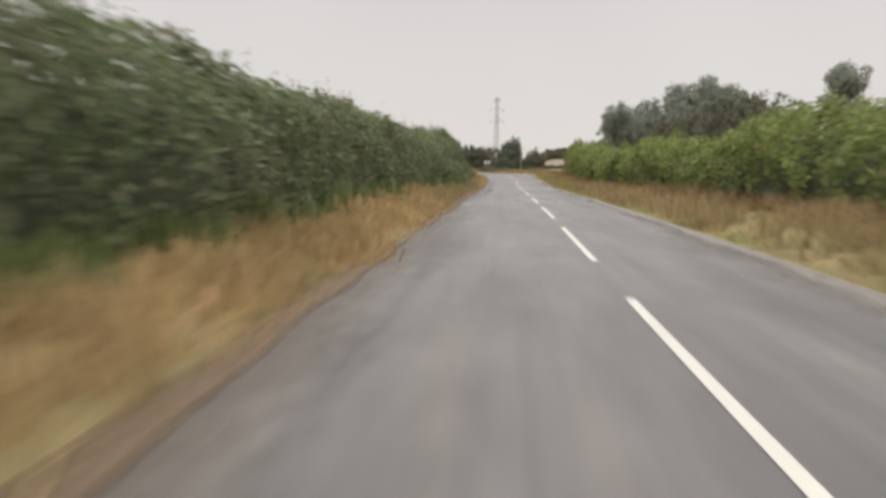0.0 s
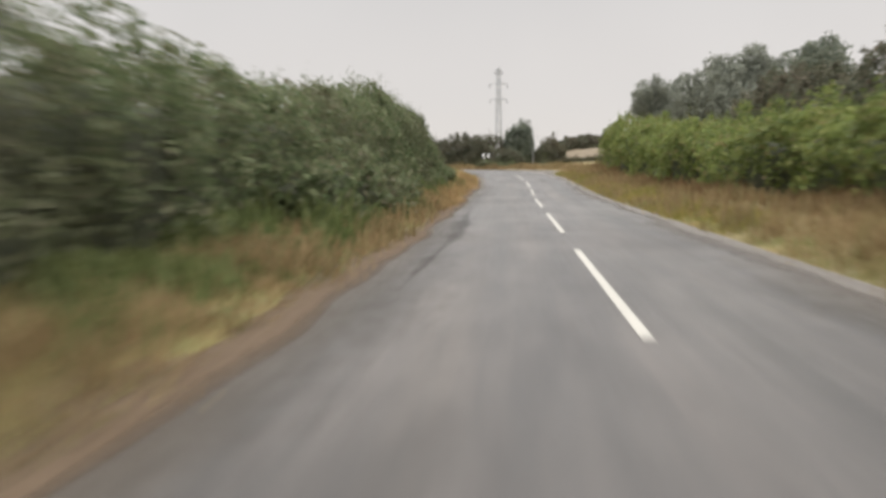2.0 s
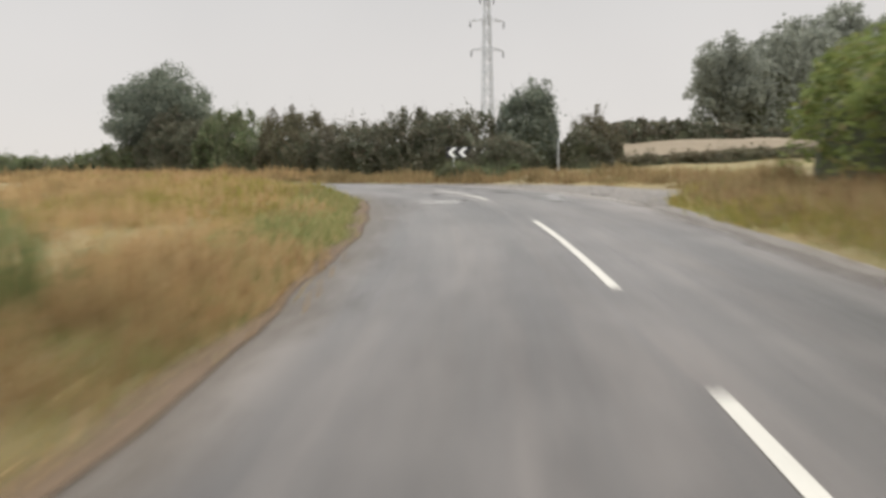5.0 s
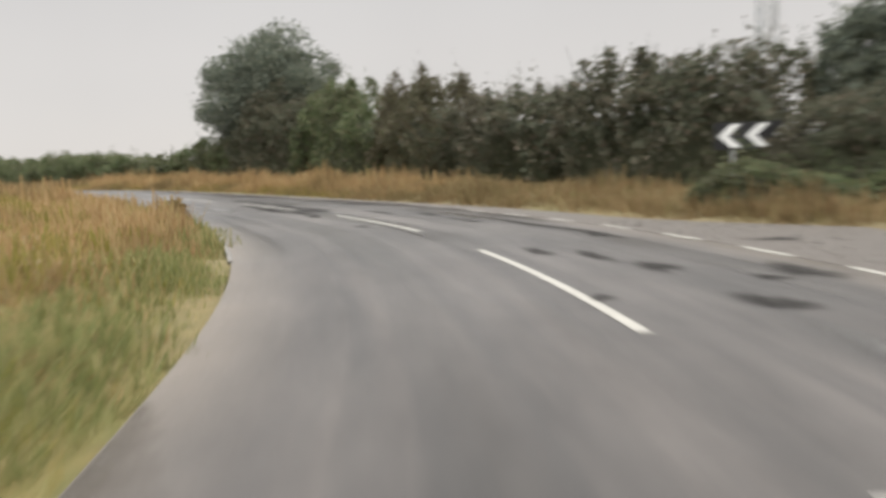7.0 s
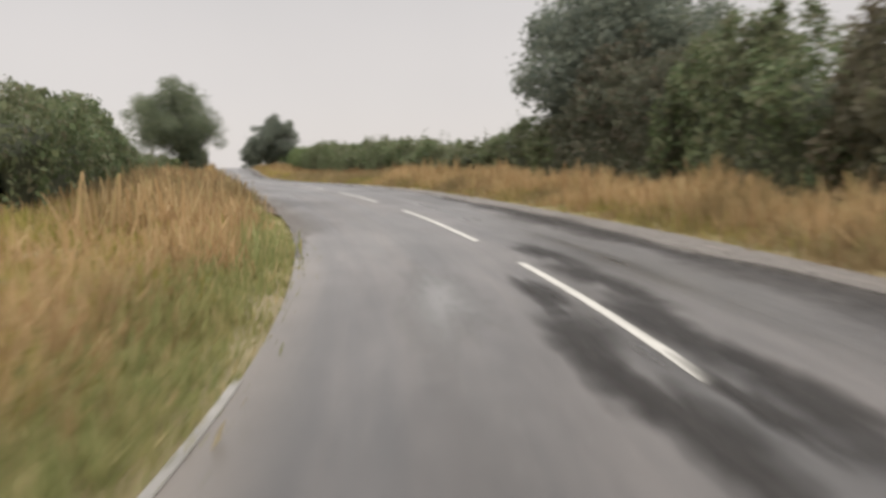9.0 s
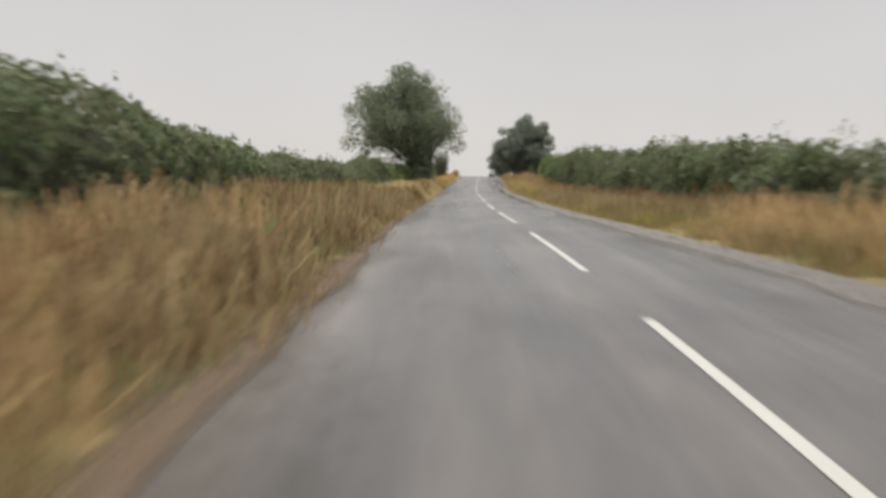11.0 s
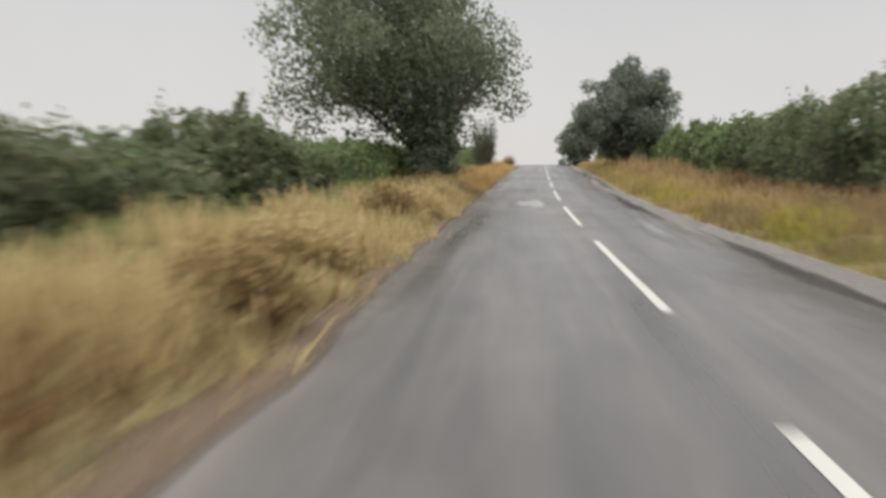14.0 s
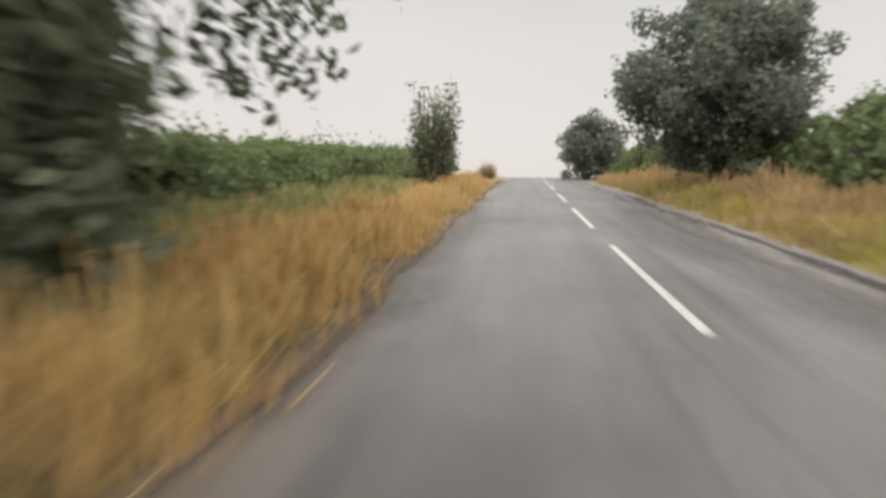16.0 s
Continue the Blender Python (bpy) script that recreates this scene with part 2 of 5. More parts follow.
YELLOW_GRASS = leaf_material("yellowing_grass", [(0, (0.14, 0.14, 0.031)), (0.5, (0.24, 0.215, 0.054)), (1, (0.36, 0.28, 0.101))], rough=0.65, patch=0.4, patch_col=(0.18, 0.18, 0.050))
BRIGHT_GRASS = leaf_material("bright_yellow_grass", [(0, (0.22, 0.20, 0.03)), (0.5, (0.36, 0.31, 0.06)), (1, (0.46, 0.37, 0.12))], rough=0.65, patch=0.4, patch_col=(0.18, 0.19, 0.045))
DEAD_STALK = leaf_material("dead_stalks", [(0, (0.10, 0.055, 0.028)), (0.6, (0.17, 0.10, 0.048)), (1, (0.25, 0.155, 0.075))], rough=0.8, patch=0.3, patch_col=(0.09, 0.055, 0.03))

EARTH, n, l, p = material("meadow_ground")
pos = position(n)
fine, mid, big = noise_node(n, l, 9, 6, 0.7, pos), noise_node(n, l, 0.9, 8, 0.72, pos), noise_node(n, l, 0.06, 6, 0.6, pos)
dry = ramp_node(n, l, fine, [(0.25, (0.15, 0.095, 0.038)), (0.5, (0.27, 0.175, 0.065)), (0.8, (0.36, 0.24, 0.10))])
lush = ramp_node(n, l, fine, [(0.25, (0.055, 0.075, 0.02)), (0.6, (0.13, 0.15, 0.04)), (0.85, (0.22, 0.19, 0.07))])
sel = n.new("ShaderNodeMapRange")
sel.inputs["From Min"].default_value, sel.inputs["From Max"].default_value = 0.30, 0.72
l.new(mid, sel.inputs["Value"])
col = mix_node(n, l, sel.outputs["Result"], lush, dry)
straw = mix_node(n, l, fine, (0.15, 0.12, 0.06), (0.22, 0.175, 0.09))
sel2 = n.new("ShaderNodeMapRange")
sel2.inputs["From Min"].default_value, sel2.inputs["From Max"].default_value = 0.42, 0.6
l.new(big, sel2.inputs["Value"])
l.new(mix_node(n, l, sel2.outputs["Result"], col, straw), p.inputs["Base Color"])
p.inputs["Roughness"].default_value = 0.9
bump_node(n, l, fine, 0.8, 0.08, p)

# wet asphalt: u runs along the lane's width in metres, v along the road
ASPHALT, n, l, p = material("wet_asphalt")
uv = n.new("ShaderNodeUVMap")
uv.uv_map = "road"
su = n.new("ShaderNodeSeparateXYZ")
l.new(uv.outputs[0], su.inputs[0])
pos = position(n)
grit, patch, blot = noise_node(n, l, 60, 4, 0.8, pos), noise_node(n, l, 0.55, 5, 0.65, pos), noise_node(n, l, 0.16, 4, 0.6, pos)
stretch = n.new("ShaderNodeMapping")
stretch.inputs["Scale"].default_value = (1.6, 0.05, 1)
l.new(uv.outputs[0], stretch.inputs["Vector"])
streak = noise_node(n, l, 1.0, 4, 0.6, stretch.outputs[0])
col = ramp_node(n, l, grit, [(0.2, (0.026, 0.0225, 0.020)), (0.55, (0.053, 0.046, 0.041)), (0.85, (0.108, 0.095, 0.085))])
col = mix_node(n, l, math_node(n, l, "MULTIPLY", patch, 0.55), col, (0.088, 0.078, 0.071))
tone = n.new("ShaderNodeMapRange")
tone.inputs["From Min"].default_value, tone.inputs["From Max"].default_value = 0.35, 0.68
tone.inputs["To Min"].default_value, tone.inputs["To Max"].default_value = 0.55, 1.45
l.new(streak, tone.inputs["Value"])
col = mix_node(n, l, 1.0, col, tone.outputs["Result"], "MULTIPLY")
wander = math_node(n, l, "MULTIPLY_ADD", patch, 0.9, -0.45)
across = n.new("ShaderNodeMapRange")
across.inputs["From Min"].default_value, across.inputs["From Max"].default_value = -3.0, 3.0
l.new(math_node(n, l, "ADD", su.outputs["X"], wander), across.inputs["Value"])
def grey(v):
    return (v, v, v * 0.99)
# worn wheel tracks; the pale bands also hold wet sheen as colour
tracks = ramp_node(n, l, across.outputs["Result"], [(0.0, grey(0.75)), (0.15, grey(1.85)), (0.27, grey(0.50)), (0.39, grey(1.75)), (0.5, grey(0.9)), (0.62, grey(1.3)), (0.74, grey(0.5)), (0.87, grey(1.3)), (1.0, grey(0.8))])
tracks.node.color_ramp.interpolation = "B_SPLINE"
col = mix_node(n, l, 1.0, col, tracks, "MULTIPLY")
stretch2 = n.new("ShaderNodeMapping")
stretch2.inputs["Scale"].default_value = (0.9, 0.22, 1)
l.new(uv.outputs[0], stretch2.inputs["Vector"])
damp = n.new("ShaderNodeMapRange")          # damp and drying patches
damp.inputs["From Min"].default_value, damp.inputs["From Max"].default_value = 0.36, 0.66
damp.inputs["To Min"].default_value, damp.inputs["To Max"].default_value = 0.62, 1.38
l.new(noise_node(n, l, 1.0, 6, 0.68, stretch2.outputs[0]), damp.inputs["Value"])
col = mix_node(n, l, 1.0, col, damp.outputs["Result"], "MULTIPLY")
# crumbs of mud and wet seepage in the bend and along the edges
edge_v = math_node(n, l, "ABSOLUTE", su.outputs["X"])
near_edge = n.new("ShaderNodeMapRange")
near_edge.inputs["From Min"].default_value, near_edge.inputs["From Max"].default_value = 2.2, 2.95
l.new(edge_v, near_edge.inputs["Value"])
col = mix_node(n, l, math_node(n, l, "MULTIPLY", near_edge.outputs["Result"], math_node(n, l, "MULTIPLY", patch, 1.1)), col, (0.20, 0.165, 0.13))
l.new(col, p.inputs["Base Color"])
wet = n.new("ShaderNodeMapRange")
wet.inputs["From Min"].default_value, wet.inputs["From Max"].default_value = 0.35, 0.66
wet.inputs["To Min"].default_value, wet.inputs["To Max"].default_value = 0.24, 0.66
l.new(math_node(n, l, "ADD", math_node(n, l, "MULTIPLY", streak, 0.6), math_node(n, l, "MULTIPLY", blot, 0.4)), wet.inputs["Value"])
l.new(math_node(n, l, "ADD", wet.outputs["Result"], math_node(n, l, "MULTIPLY_ADD", tracks, -0.16, 0.16)), p.inputs["Roughness"])
p.inputs["Specular IOR Level"].default_value = 0.5
bump_node(n, l, grit, 0.35, 0.006, p)

GRAVEL, n, l, p = material("wet_gravel")
pos = position(n)
l.new(mix_node(n, l, noise_node(n, l, 1.1, 4, 0.6, pos), ramp_node(n, l, noise_node(n, l, 45, 4, 0.8, pos), [(0.25, (0.055, 0.047, 0.040)), (0.75, (0.17, 0.148, 0.127))]), (0.105, 0.088, 0.073)), p.inputs["Base Color"])
p.inputs["Roughness"].default_value = 0.6
bump_node(n, l, noise_node(n, l, 45, 4, 0.8, pos), 0.8, 0.02, p)

PAINT, n, l, p = material("road_paint")
pos = position(n)
worn = n.new("ShaderNodeMapRange")
worn.inputs["From Min"].default_value, worn.inputs["From Max"].default_value = 0.56, 0.72
l.new(noise_node(n, l, 14, 5, 0.8, pos), worn.inputs["Value"])
l.new(mix_node(n, l, worn.outputs["Result"], mix_node(n, l, noise_node(n, l, 3, 3, 0.6, pos), (0.43, 0.41, 0.36), (0.31, 0.295, 0.26)), (0.15, 0.14, 0.13)), p.inputs["Base Color"])
p.inputs["Roughness"].default_value = 0.45

STEEL, n, l, p = material("galvanised_steel")
l.new(ramp_node(n, l, noise_node(n, l, 6, 4, 0.6, position(n)), [(0.3, (0.38, 0.39, 0.40)), (0.7, (0.52, 0.53, 0.54))]), p.inputs["Base Color"])
p.inputs["Metallic"].default_value, p.inputs["Roughness"].default_value = 0.5, 0.5


# ---- builders ----
def mesh_object(name, bm_or_mesh, mat, parent=None, label=""):
    me = bm_or_mesh
    if isinstance(bm_or_mesh, bmesh.types.BMesh):
        me = bpy.data.meshes.new(name)
        bm_or_mesh.to_mesh(me)
        bm_or_mesh.free()
    if mat is not None:
        me.materials.append(mat)
    ob = new(name, me)
    if parent is not None:
        ob.parent = parent
    if label:
        ob["label"] = label
    return ob


def part(name, bm, mat, parent, label=""):
    return mesh_object(name, bm, mat, parent, label)


def quads_mesh(name, v):
    """A mesh of loose four-cornered faces from an array (count, 4, 3)."""
    v = np.asarray(v, np.float32)
    k = len(v)
    me = bpy.data.meshes.new(name)
    me.vertices.add(k * 4)
    me.vertices.foreach_set("co", v.reshape(-1))
    me.loops.add(k * 4)
    me.loops.foreach_set("vertex_index", np.arange(k * 4, dtype=np.int32))
    me.polygons.add(k)
    me.polygons.foreach_set("loop_start", np.arange(0, k * 4, 4, dtype=np.int32))
    me.update(calc_edges=True)
    return me


def grid_mesh(name, pts, smooth_faces=True, uv=None):
    """A surface from an array (rows, columns, 3)."""
    a, b, _ = pts.shape
    i = np.arange(a * b).reshape(a, b)
    f = np.stack([i[:-1, :-1], i[:-1, 1:], i[1:, 1:], i[1:, :-1]], -1).reshape(-1, 4)
    me = bpy.data.meshes.new(name)
    me.from_pydata(pts.reshape(-1, 3).tolist(), [], f.tolist())
    if uv is not None:
        lay = me.uv_layers.new(name="road")
        lay.data.foreach_set("uv", uv.reshape(-1, 2)[f.reshape(-1)].astype(np.float32).reshape(-1))
    if smooth_faces:
        me.polygons.foreach_set("use_smooth", [True] * len(f))
    me.update()
    return me


def ribbon(name, s0, s1, lat_list, z_of, mat, step=1.0, parent=None, label=""):
    """A strip that follows the road; lat_list may be numbers or functions of s."""
    s = np.linspace(s0, s1, max(2, int((s1 - s0) / step) + 1))
    cols, uvs = [], []
    for i, la in enumerate(lat_list):
        la = la(s) if callable(la) else np.full_like(s, la)
        x, y, z, _ = along(s, la)
        cols.append(np.stack([x, y, z + z_of(la, s)], -1))
        uvs.append(np.stack([la, s], -1))
    return mesh_object(name, grid_mesh(name, np.stack(cols, 1), uv=np.stack(uvs, 1)), mat, parent, label)


def camber(la, s):
    return 0.05 * (1 - (la / 3.0) ** 2)


def leaves(rng, pts, size, normal=None, spread=1.0, aspect=0.6):
    """Small folded leaf faces at the points, facing roughly along normal."""
    k = len(pts)
    d = rng.normal(size=(k, 3))
    if normal is not None:
        d = normal + spread * d
    d /= np.linalg.norm(d, axis=1)[:, None] + 1e-9
    u = np.cross(d, rng.normal(size=(k, 3)))
    u /= np.linalg.norm(u, axis=1)[:, None] + 1e-9
    w = np.cross(d, u)
    sz = (size * rng.uniform(0.55, 1.35, k))[:, None]
    q = np.stack([pts - u * sz, pts - w * sz * aspect + d * sz * 0.2, pts + u * sz, pts + w * sz * aspect + d * sz * 0.2], 1)
    return q


def tube(bm, pts, radii, sides=7):
    rings = []
    for i, p0 in enumerate(pts):
        p0 = Vector(p0)
        d = (Vector(pts[min(i + 1, len(pts) - 1)]) - Vector(pts[max(i - 1, 0)])).normalized()
        a = d.orthogonal().normalized()
        b = d.cross(a)
        rings.append([bm.verts.new(p0 + radii[i] * (math.cos(6.2832 * j / sides) * a + math.sin(6.2832 * j / sides) * b)) for j in range(sides)])
    for r0, r1 in zip(rings, rings[1:]):
        for j in range(sides):
            bm.faces.new((r0[j], r0[(j + 1) % sides], r1[(j + 1) % sides], r1[j]))
    bm.faces.new(rings[-1])
    bm.faces.new(list(reversed(rings[0])))


def hedge(name, label, line, width, height, mat, seed, density=130, leaf=0.10, sprigs=1.0, shaggy=0.35, spikes=0, category="hedge", group=""):
    """A hedge or thicket on a line of world points (k, 2): dark inner sheet, leafy shell, sprigs on top. width, height:
    functions of 0..1 along it.
    """
    rng = np.random.RandomState(seed)
    line = np.asarray(line, float)
    seg = np.concatenate([[0], np.cumsum(np.hypot(*np.diff(line, axis=0).T))])
    total = seg[-1]
    base = new(name)
    x0, y0 = line[0]
    z0 = float(ground_z(np.array([x0]), np.array([y0]))[0])
    base.matrix_world = Matrix.Translation((x0, y0, z0))

    def at(u):
        d = u * total
        x, y = np.interp(d, seg, line[:, 0]), np.interp(d, seg, line[:, 1])
        e = 0.5
        tx = np.interp(d + e, seg, line[:, 0]) - np.interp(d - e, seg, line[:, 0])
        ty = np.interp(d + e, seg, line[:, 1]) - np.interp(d - e, seg, line[:, 1])
        m = np.hypot(tx, ty) + 1e-9
        return x, y, ty / m, -tx / m          # place and the sideways direction

    def shell(u, a, k):
        """Surface point: a is 0..pi from one foot over the top to the other; k scales it."""
        x, y, nx, ny = at(u)
        end = np.sqrt(np.clip(1 - np.clip((np.abs(u - 0.5) * 2 * total - (total - 3.0)) / 3.0, 0, 1) ** 2, 0.02, 1))
        d = u * total
        lump = 1 + shaggy * (0.45 * ripple(d, a * 2.0, 3.3, seed) + 0.3 * ripple(d, a * 3.0, 1.3, seed + 1))
        w, h = width(u) * 0.5 * end * lump * k, height(u) * end ** 0.7 * (1 + shaggy * (0.32 * ripple(d, d * 0, 4.5, seed + 2) + 0.16 * ripple(d, d * 0, 1.4, seed + 5))) * k
        ca, sa = np.cos(a), np.sin(a)
        side = np.sign(ca) * np.abs(ca) ** 0.55 * w
        up = np.abs(sa) ** 0.55 * h
        gx, gy = x + nx * side, y + ny * side
        return np.stack([gx, gy, ground_z(gx, gy) + up], -1), np.stack([nx * ca, ny * ca, sa * 0.9 + 0.1], -1)

    # inner sheet at 0.72 of the shell, darker than the leaves
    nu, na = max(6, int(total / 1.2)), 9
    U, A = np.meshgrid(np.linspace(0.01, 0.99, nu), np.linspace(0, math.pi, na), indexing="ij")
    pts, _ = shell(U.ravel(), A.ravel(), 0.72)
    core = grid_mesh("inner_sheet", pts.reshape(nu, na, 3) - [x0, y0, z0])
    part("inner_sheet", core, CORE, base, "dark green-brown sheet inside the leaves")
    # leafy shell
    area = total * (float(np.mean(width(np.linspace(0, 1, 9)))) + 2 * float(np.mean(height(np.linspace(0, 1, 9)))))
    if total > 25:                           # long hedgerows: fewer, slightly larger leaves
        density, leaf = density * 0.41, leaf * 1.41
    else:
        density, leaf = density * 0.85, leaf * 1.08
    k = int(area * density)
    u, a = rng.uniform(0, 1, k), rng.uniform(0.02, math.pi - 0.02, k)
    a = 0.5 * math.pi + np.sign(a - 0.5 * math.pi) * np.abs(2 * a / math.pi - 1) ** 0.8 * 0.5 * math.pi
    pts, nor = shell(u, a, 1.04 - np.minimum(np.abs(rng.normal(0, 0.11, k)), 0.34))
    q = leaves(rng, pts, leaf, nor, 0.9)
    # loose shoots that break the outline
    ns = int(total * 9.0 * sprigs)
    us, asp = rng.uniform(0.02, 0.98, ns), rng.uniform(0.28, 0.72, ns) * math.pi
    p0, nr = shell(us, asp, 0.98)
    length = np.clip(np.abs(rng.normal(0.10, 0.22, ns)), 0, 0.65) * sprigs
    lean = np.stack([rng.normal(0, 0.25, ns), rng.normal(0, 0.25, ns), np.ones(ns)], -1) + 0.3 * nr
    extra = []
    for j in range(10):
        f = (j + 0.5) / 10
        extra.append(leaves(rng, p0 + lean * (length * f)[:, None] + rng.normal(0, 0.11 * (1.15 - f), (ns, 3)), leaf * (0.95 - 0.45 * f)))
    # tall leading shoots: bare twigs with a thinning spray of leaves
    if spikes:
        twigs = bmesh.new()
        ut = np.sort(rng.uniform(0.08, 0.92, spikes))
        pt, _ = shell(ut, np.full(spikes, 0.5 * math.pi) + rng.normal(0, 0.35, spikes), 0.9)
        for c in pt:
            tall, wide = rng.uniform(0.5, 1.25), rng.uniform(0.16, 0.38)
            tilt = np.array([rng.normal(0, 0.14), rng.normal(0, 0.14), 1.0])
            for _ in range(4):
                foot = c + rng.normal(0, 0.5, 3) * [wide, wide, 0.2] - [0, 0, 0.3]
                tip = foot + (tilt + rng.normal(0, 0.12, 3) * [1, 1, 0]) * (tall * rng.uniform(0.7, 1.2) + 0.35)
                tube(twigs, [tuple(foot - [x0, y0, z0]), tuple(tip - [x0, y0, z0])], [0.018, 0.005], 4)
            m = int(220 * tall)
            f = rng.uniform(0, 1, m) ** 1.3
            cloud = c + tilt * (f * tall)[:, None] + rng.normal(0, 1, (m, 3)) * (wide * (1.1 - 0.85 * f))[:, None] * [1, 1, 0.6]
            extra.append(leaves(rng, cloud, leaf * 0.8))
        tagged(part("twig_spray", twigs, BARK, base), "thin bare twigs", "", "", "stuff")
    q = np.concatenate([q] + extra) - [x0, y0, z0]
    part("foliage", quads_mesh("foliage", q), mat, base)
    tagged(base, label, category, group)
    return base


def tree(name, label, x, y, height, radius, mat, seed, trunk_r=0.25, crown_from=0.25, lobes=16, count=9000, leaf=0.16, flat=1.0, sink=0.15, lobe=1.0, bumpy=0.0, lean=(0, 0), skirt=0.0, category="tree"):
    """A tapered trunk with limbs and a crown of leafy lobes with gaps between them."""
    rng = np.random.RandomState(seed)
    base = new(name)
    z0 = float(ground_z(np.array([x]), np.array([y]))[0]) - sink
    base.matrix_world = Matrix.Translation((x, y, z0))
    cb = height * crown_from
    ch = (height - cb) * 0.5
    mid = cb + ch
    trunk = bmesh.new()
    n_t = 7
    sway = rng.normal(0, 0.05, (n_t, 2)).cumsum(0) * radius * 0.3 + np.linspace(0, 1, n_t)[:, None] ** 1.2 * np.array(lean)
    tp = [(sway[i, 0], sway[i, 1], height * 0.82 * i / (n_t - 1)) for i in range(n_t)]
    tube(trunk, tp, [trunk_r * (1.35 if i == 0 else 1 - 0.12 * i) for i in range(n_t)], 9)
    bole = part("trunk", trunk, BARK, base)
    centres, sizes = [], []
    for i in range(lobes):
        d = rng.normal(size=3)
        d /= np.linalg.norm(d)
        small = i % 3 == 2
        f = rng.uniform(0.78, 0.98) + 0.08 * bumpy if small else rng.uniform(0.25 + 0.2 * bumpy, 0.72 + 0.14 * bumpy)
        taper = 1 - 0.30 * max(0.0, d[2]) ** 2
        centres.append((d[0] * f * radius * taper, d[1] * f * radius * taper, mid + d[2] * f * ch * 0.92))
        sizes.append(radius * lobe * (rng.uniform(0.13, 0.22) if small else rng.uniform(0.24, 0.42)))
    centres, sizes = np.array(centres) + [lean[0], lean[1], 0], np.array(sizes)
    for c in centres[:: max(1, lobes // 9)]:
        limb = bmesh.new()
        z_start = min(max(cb * 0.75, c[2] - radius * 0.7), height * 0.75)
        i = z_start / (height * 0.82) * (n_t - 1)
        a = np.array([np.interp(i, range(n_t), sway[:, 0]), np.interp(i, range(n_t), sway[:, 1]), z_start])
        tube(limb, [tuple(a), tuple(a * 0.5 + c * 0.5 + [0, 0, 0.08 * radius]), tuple(c)], [trunk_r * 0.42, trunk_r * 0.27, trunk_r * 0.10], 6)
        part("limb", limb, BARK, bole)
    w = sizes ** 2 / np.sum(sizes ** 2)
    which = rng.choice(lobes, count, p=w)
    d = rng.normal(size=(count, 3))
    d /= np.linalg.norm(d, axis=1)[:, None]
    rad = sizes[which] * np.clip(rng.normal(0.86, 0.16, count), 0.2, 1.06) * (1 + 0.22 * ripple(d[:, 0] * 2 + which * 1.7, d[:, 1] * 2 + d[:, 2] * 2, 1.2, seed))
    pts = centres[which] + d * rad[:, None] * [1, 1, 0.85 * flat]
    inner = np.clip(rng.normal(size=(count // 6, 3)), -1.5, 1.5) * [radius * 0.30, radius * 0.30, ch * 0.36] + [lean[0], lean[1], mid]
    q = np.concatenate([leaves(rng, pts, leaf, d, 0.8), leaves(rng, inner, leaf * 1.3)])
    part("crown", quads_mesh("crown", q), mat, base)
    if skirt:                                # ivy and suckers that clothe the trunk, widening upwards
        m = 9000
        hh, an = rng.uniform(0, 1, m), rng.uniform(0, 6.283, m)
        ivy_h = 0.34 * height
        rr = skirt * (0.7 + 0.8 * hh) * (1 + 0.25 * ripple(hh * 3, an * 0.8, 1.0, seed + 7)) * np.clip(rng.normal(0.85, 0.2, m), 0.2, 1.2)
        d = np.stack([np.cos(an), np.sin(an), 0 * an + 0.2], -1)
        ivy = np.stack([np.interp(hh * ivy_h, [0, height], [0, lean[0]]) + d[:, 0] * rr, np.interp(hh * ivy_h, [0, height], [0, lean[1]]) + d[:, 1] * rr, hh * ivy_h + 0.1], -1)
        part("ivy", quads_mesh("ivy", leaves(rng, ivy, leaf, d, 0.8)), mat, bole, "dark ivy and suckers round the trunk")
    tagged(base, label, category)
    return base


